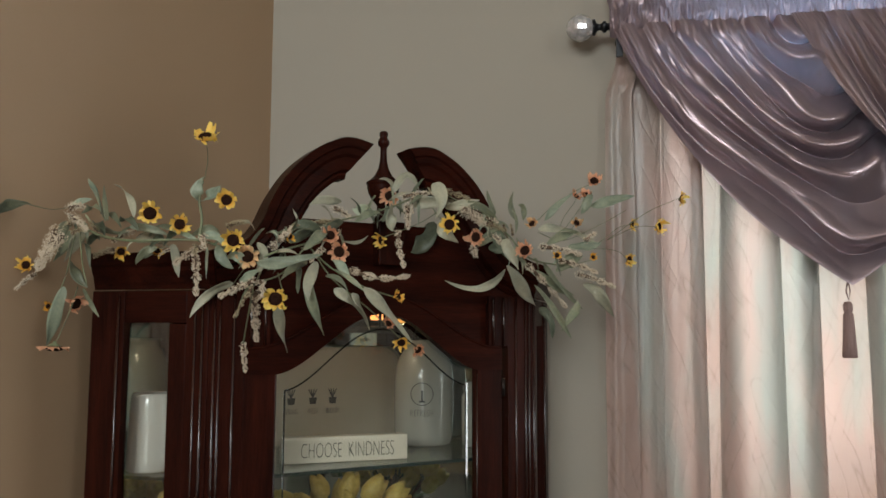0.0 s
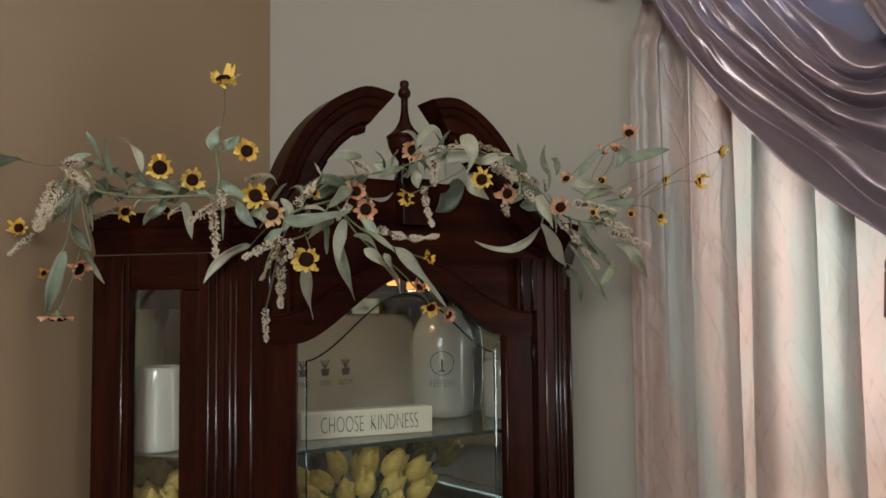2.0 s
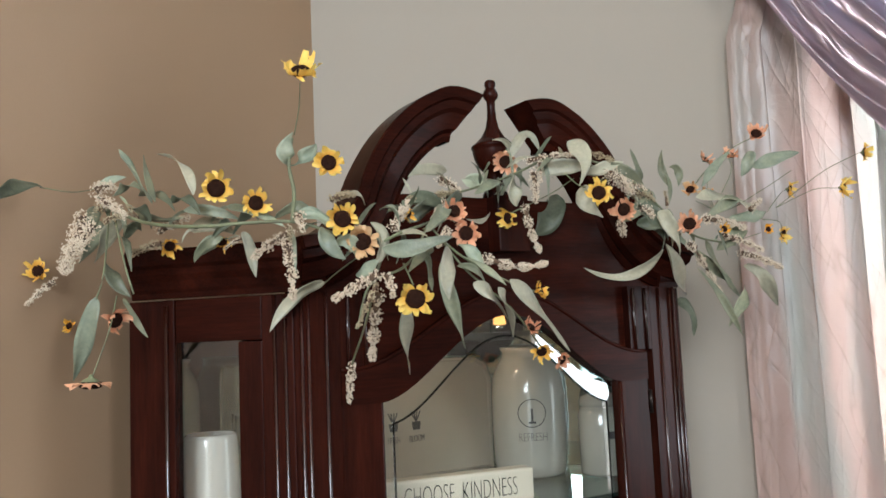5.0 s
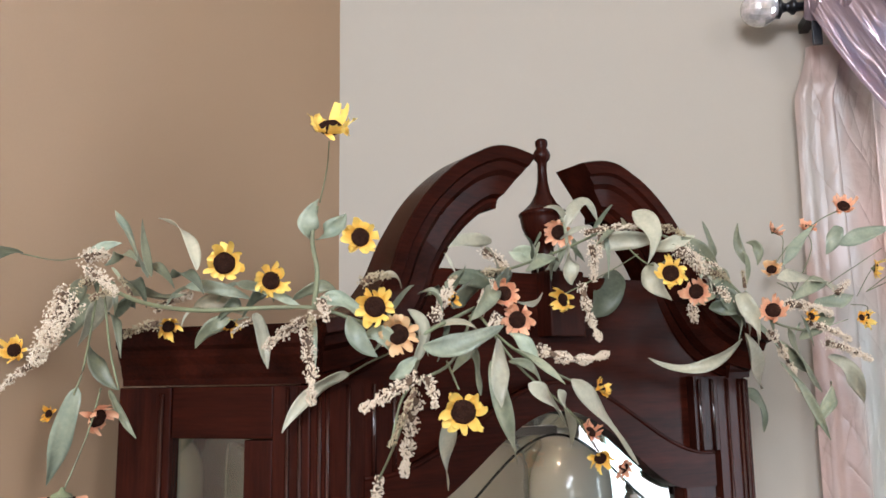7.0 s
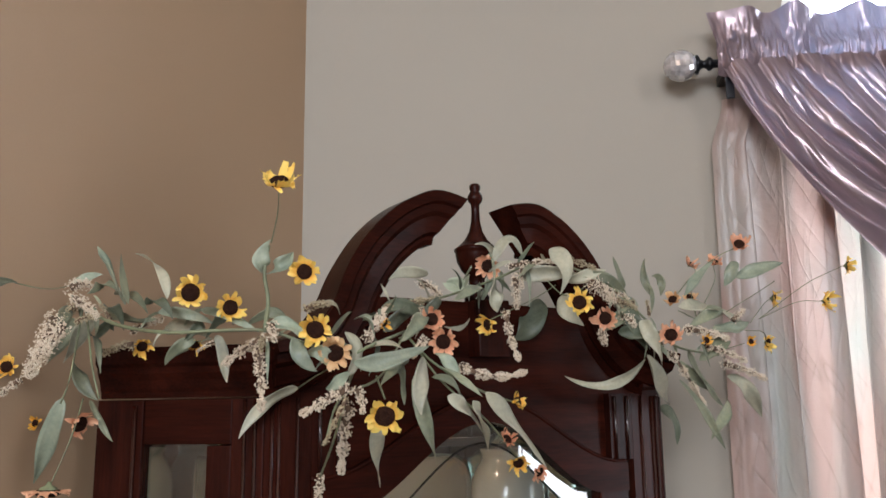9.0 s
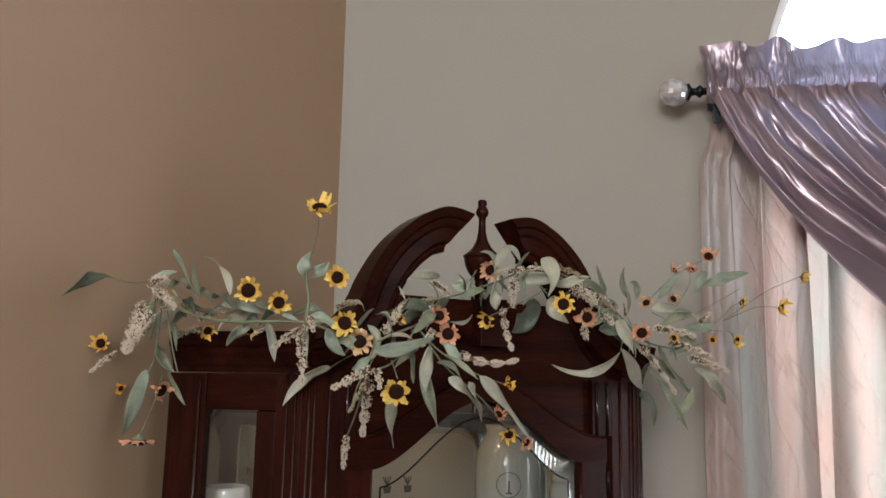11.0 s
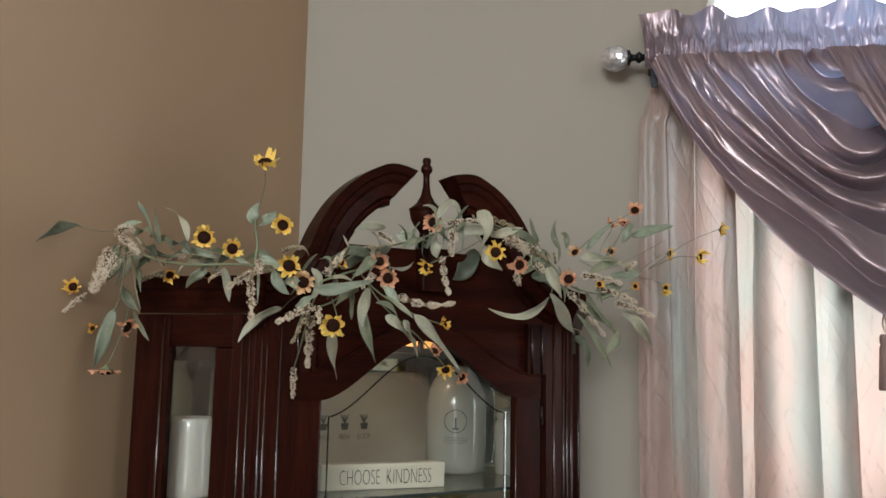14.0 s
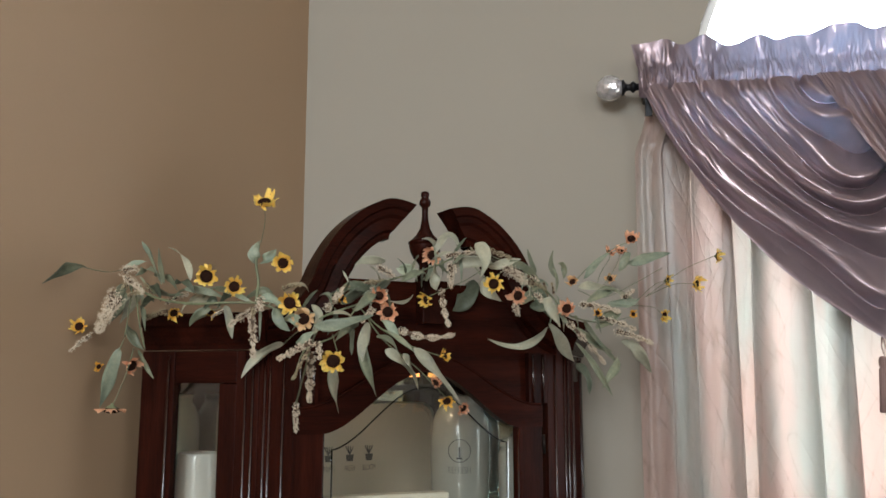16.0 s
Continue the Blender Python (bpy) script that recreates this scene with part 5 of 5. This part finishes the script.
rpart("pole", tube([(0.125, ROD_Y, ROD_Z), (2.2, ROD_Y, ROD_Z)], 0.011, sides=14), BLACK_METAL, smooth=True)
collar = lathe([(0.013, -0.066), (0.026, -0.064), (0.027, -0.058), (0.014, -0.052), (0.010, -0.042), (0.013, -0.036), (0.019, -0.030), (0.019, -0.024), (0.012, -0.018), (0.011, 0.012)], 20)
bmesh.ops.rotate(collar, verts=collar.verts, matrix=Matrix.Rotation(radians(90), 3, "Y"))
bmesh.ops.translate(collar, verts=collar.verts, vec=(0.148, ROD_Y, ROD_Z))
rpart("collar", collar, BLACK_METAL, smooth=True)
ball = bmesh.new()
bmesh.ops.create_uvsphere(ball, u_segments=18, v_segments=11, radius=0.044)
bmesh.ops.scale(ball, verts=ball.verts, vec=(1, 1, 1.05))
bmesh.ops.rotate(ball, verts=ball.verts, matrix=Matrix.Rotation(radians(90), 3, "Y"))
bmesh.ops.translate(ball, verts=ball.verts, vec=(0.044, ROD_Y, ROD_Z))
CRYSTAL = material("cut_crystal", (0.80, 0.76, 0.75), 0.06, big=60, spread=0.5, coat=1.0, coat_rough=0.02, metal=0.55)
rpart("crystal_ball", ball, CRYSTAL, "faceted clear crystal ball")
rpart("bracket", box(0.158, 0.182, ROD_Y - 0.012, WALL_Y, 2.560, 2.585, 0.002), BLACK_METAL)
rpart("bracket_plate", box(0.156, 0.178, ROD_Y - 0.016, ROD_Y - 0.008, 2.482, 2.580, 0.002), BLACK_METAL)


def fold(phase, sharp=0.75):
    return (0.5 + 0.5 * math.cos(2 * math.pi * phase)) ** sharp


def grid(rows):
    bm = bmesh.new()
    verts = [[bm.verts.new(p) for p in row] for row in rows]
    for r, q in zip(verts, verts[1:]):
        for j in range(len(r) - 1):
            bm.faces.new((r[j], r[j + 1], q[j + 1], q[j]))
    return bm


def swag(left, right, drop, front, folds, seed, flat=9.0, ahead=0.0, up=330, across=150):
    """A satin swag: pillowy hanging folds with sharp valleys, gathered along the rod, down to a point in the middle."""
    mid, half = (left + right) / 2, (right - left) / 2
    rows = []
    for i in range(up + 1):
        r = i / up
        anchor = half * (0.10 + 0.90 * r ** 0.95)
        depth = drop * (0.10 + 0.90 * r ** 1.05)
        edge = r ** 4
        row = []
        for j in range(across + 1):
            s = 2 * j / across - 1
            a = abs(s)
            middle = 1 - a ** 3
            wob = noise.noise(Vector((s * 1.3, r * 2.2, seed)))
            x = mid + s * anchor + 0.014 * wob * middle
            z = ROD_Z - 0.005 - depth * (1 - a ** (2.3 - edge * (1.10 - 0.85 * a)))
            bend = 1.25 * noise.noise(Vector((s * 1.4 + 5, r * 2.4, seed + 3))) + 0.35 * math.sin(2.0 * s + seed)
            flow = r - 0.9 * max(0, r - 0.80) ** 2
            phase = flow * folds + bend * (1 - 0.6 * edge)
            size = 0.85 + 0.8 * noise.noise(Vector((s * 1.3, r * 3.5, seed + 21)))
            big = (1e-6 + math.sin(math.pi * phase) ** 2) ** 0.46
            mask = max(0, noise.noise(Vector((s * 2.2, r * 3.5, seed + 14))) + 0.30)
            small = abs(math.sin(math.pi * (2.2 * phase + 1.2 * noise.noise(Vector((s * 2.2, r * 4, seed + 9)))))) * mask
            pinch = noise.noise(Vector((s * 2.6, r * 9, seed + 7)))
            near = a ** 5
            pleat = abs(math.sin(math.pi * (phase * 3.1 + noise.noise(Vector((x * 20, seed, 3)))))) * near * (1 - a ** 24)
            gather = a ** 10 * (0.010 * noise.noise(Vector((x * 50, 1.0, 8))) + 0.005 * noise.noise(Vector((x * 130, 2.0, 8))))
            y = ROD_Y - 0.024 - front * (1 - a * a) * r ** 0.5 - 0.050 * middle * r ** 0.5
            y -= (0.020 + 0.058 * middle) * big * max(0.3, size) * min(1, 0.35 + 5 * r) * (1 - 0.3 * edge) + 0.009 * small * middle + 0.003 * pinch * middle + 0.008 * pleat * min(1, 4 * r) + gather
            z -= 0.016 * middle * (big - 0.5) * min(1, 6 * (1 - r))
            under = min(1, max(0, (x - flat) / 0.28)) * min(1, max(0, (z - 2.02 + (x - 0.94) * 1.1) / 0.14))
            under *= under * (3 - 2 * under)
            y += (ROD_Y - 0.03 - y) * 0.8 * under - 0.018 * (big - 0.4) * under - ahead
            row.append((x, y, z))
        rows.append(row)
    return grid(rows)


valance = empty("swag_valance", pose(0.12, ROD_Y, ROD_Z), "mauve satin swag valance gathered on the rod with a tassel", "valance")


def vpart(name, bm, mat, label="", smooth=True):
    ob = part(name, bm, mat, valance, label, smooth)
    ob.matrix_local = pose(-0.12, -ROD_Y, -ROD_Z)
    return ob


SWAG_L, SWAG_R = 0.142, 1.455
vpart("swag", swag(SWAG_L, SWAG_R, 0.840, 0.0, 6.6, 2.0, 0.66), SATIN)
vpart("swag", swag(0.68, 1.99, 0.840, 0.130, 8.0, 11.0, ahead=0.018), SATIN)
# ruffled heading and the gathers on the rod
rows = []
for i in range(29):
    v = i / 28
    row = []
    for j in range(1500):
        u = j / 1499
        x = 0.140 + 2.0 * u
        loose = abs(v - 0.30) * 1.5
        wide, tight = noise.noise(Vector((x * 13, v * 0.6, 4))), noise.noise(Vector((x * 44, v * 2.6, 8)))
        tiny = noise.noise(Vector((x * 120, v * 7, 12)))
        z = ROD_Z - 0.042 + 0.012 * noise.noise(Vector((x * 21, 3, 3))) * (1 - v) + 0.185 * v + (0.016 * wide if v > 0.6 else 0) * (v - 0.6) * 2.5
        edge = max(0, 1 - u * 26)
        x -= edge * (0.034 * max(0, v - 0.45) + 0.004)
        z -= edge * 0.012 * max(0, v - 0.5)
        y = ROD_Y - 0.016 - 0.020 * math.sin(math.pi * min(1, max(0, (v + 0.02) / 0.60))) - loose * 0.064 * wide - (0.019 - 0.015 * loose) * tight - 0.008 * tiny * (1 - loose)
        row.append((x, y, z))
    rows.append(row)
vpart("gathered_heading", grid(rows), SATIN)
TASSEL = material("mauve_tassel", (0.30, 0.19, 0.17), 0.7, stretch=(40, 40, 1), big=8, fine=60, spread=0.4, bump=0.6)
tip = ROD_Z - 0.005 - 0.840
cord = [(0.798, ROD_Y - 0.09, tip + 0.015), (0.804, ROD_Y - 0.09, tip - 0.015), (0.799, ROD_Y - 0.09, tip - 0.042), (0.793, ROD_Y - 0.09, tip - 0.015), (0.798, ROD_Y - 0.09, tip + 0.015)]
vpart("tassel", lathe([(0, -0.044), (0.009, -0.046), (0.013, -0.054), (0.013, -0.070), (0.010, -0.076), (0.014, -0.082), (0.0175, -0.150), (0.0205, -0.204), (0.017, -0.207), (0, -0.204)], 24, centre=(0.796, ROD_Y - 0.09, tip)), TASSEL, "mauve fringed tassel")
vpart("cord", tube(cord, 0.0022, sides=6), TASSEL)


# pleats of the long curtain: where each fold doubles back, how wide its lap is, and which edge lies in front
PLEATS = [(0.200, 0.020, 1), (0.302, 0.028, -1), (0.400, 0.044, 1), (0.490, 0.056, -1), (0.632, 0.022, 1), (0.737, 0.038, 1), (0.905, 0.050, -1)]
rng = random.Random(8)
while PLEATS[-1][0] < 1.95:
    PLEATS.append((PLEATS[-1][0] + rng.uniform(0.09, 0.15), rng.uniform(0.02, 0.055), rng.choice((-1, 1))))


def panel(left, right, top, seed):
    """A long crushed curtain panel in overlapping, uneven pleats."""
    rows = []
    for i in range(101):
        v = (i / 100) ** 1.5
        z = top - (top - 0.02) * v
        full = 0.45 + 0.55 * min(1, v * 3.5)
        line = [Vector((left - 0.012 * min(1, v * 2.5), 0.006, 0)), Vector((left + 0.018, -0.004, 0))]
        for k, (centre, lap, hand) in enumerate(PLEATS):
            at = centre + 0.016 * noise.noise(Vector((k * 3.7, seed, 1.1 * v))) * min(1, v * 4)
            lap = max(0.012, full * lap * (1 + 0.7 * noise.noise(Vector((k * 5.1, seed + 4, 1.6 * v)))))
            deep = 0.015 + 0.010 * noise.noise(Vector((k * 2.3, seed + 9, 0.7 * v)))
            back = line[-1].x
            line.append(Vector((back + 0.40 * (at - back), 0.012 * noise.noise(Vector((k * 1.9, seed + 2, v))) + 0.4 * line[-1].y, 0)))
            line.append(Vector((at + lap / 2, -hand * deep, 0)))
            line.append(Vector((at, 0.0, 0)))
            line.append(Vector((at - lap / 2, hand * deep, 0)))
        line.append(Vector((right, 0, 0)))
        row = []
        for p in curve_points(line, 6):
            u = (p.x - left) / (right - left)
            y = ROD_Y + 0.055 + p.y + 0.004 * noise.noise(Vector((p.x * 26, v * 3, seed + 4))) + 0.0025 * noise.noise(Vector((p.x * 40 + 12 * v, v * 30, seed + 2)))
            tie = math.exp(-((z - 2.405) / 0.016) ** 2)
            x = p.x + 0.034 * max(0, 1 - u) ** 3 * (lambda q: q * q * (3 - 2 * q))(min(1, max(0, (z - 2.36) / 0.14)))
            y -= 0.010 * tie * (0.6 + noise.noise(Vector((p.x * 40, seed, 9))))
            row.append((x, y, z))
        rows.append(row)
    return grid(rows)


curtain = empty("curtain", pose(0.15, ROD_Y + 0.05, 0.02), "long crushed champagne taffeta curtain letting daylight through", "curtain")
cl = part("panel", panel(0.124, 2.12, 2.505, 3), SHEER, curtain, smooth=True)
cl.matrix_local = pose(-0.15, -ROD_Y - 0.05, -0.02)
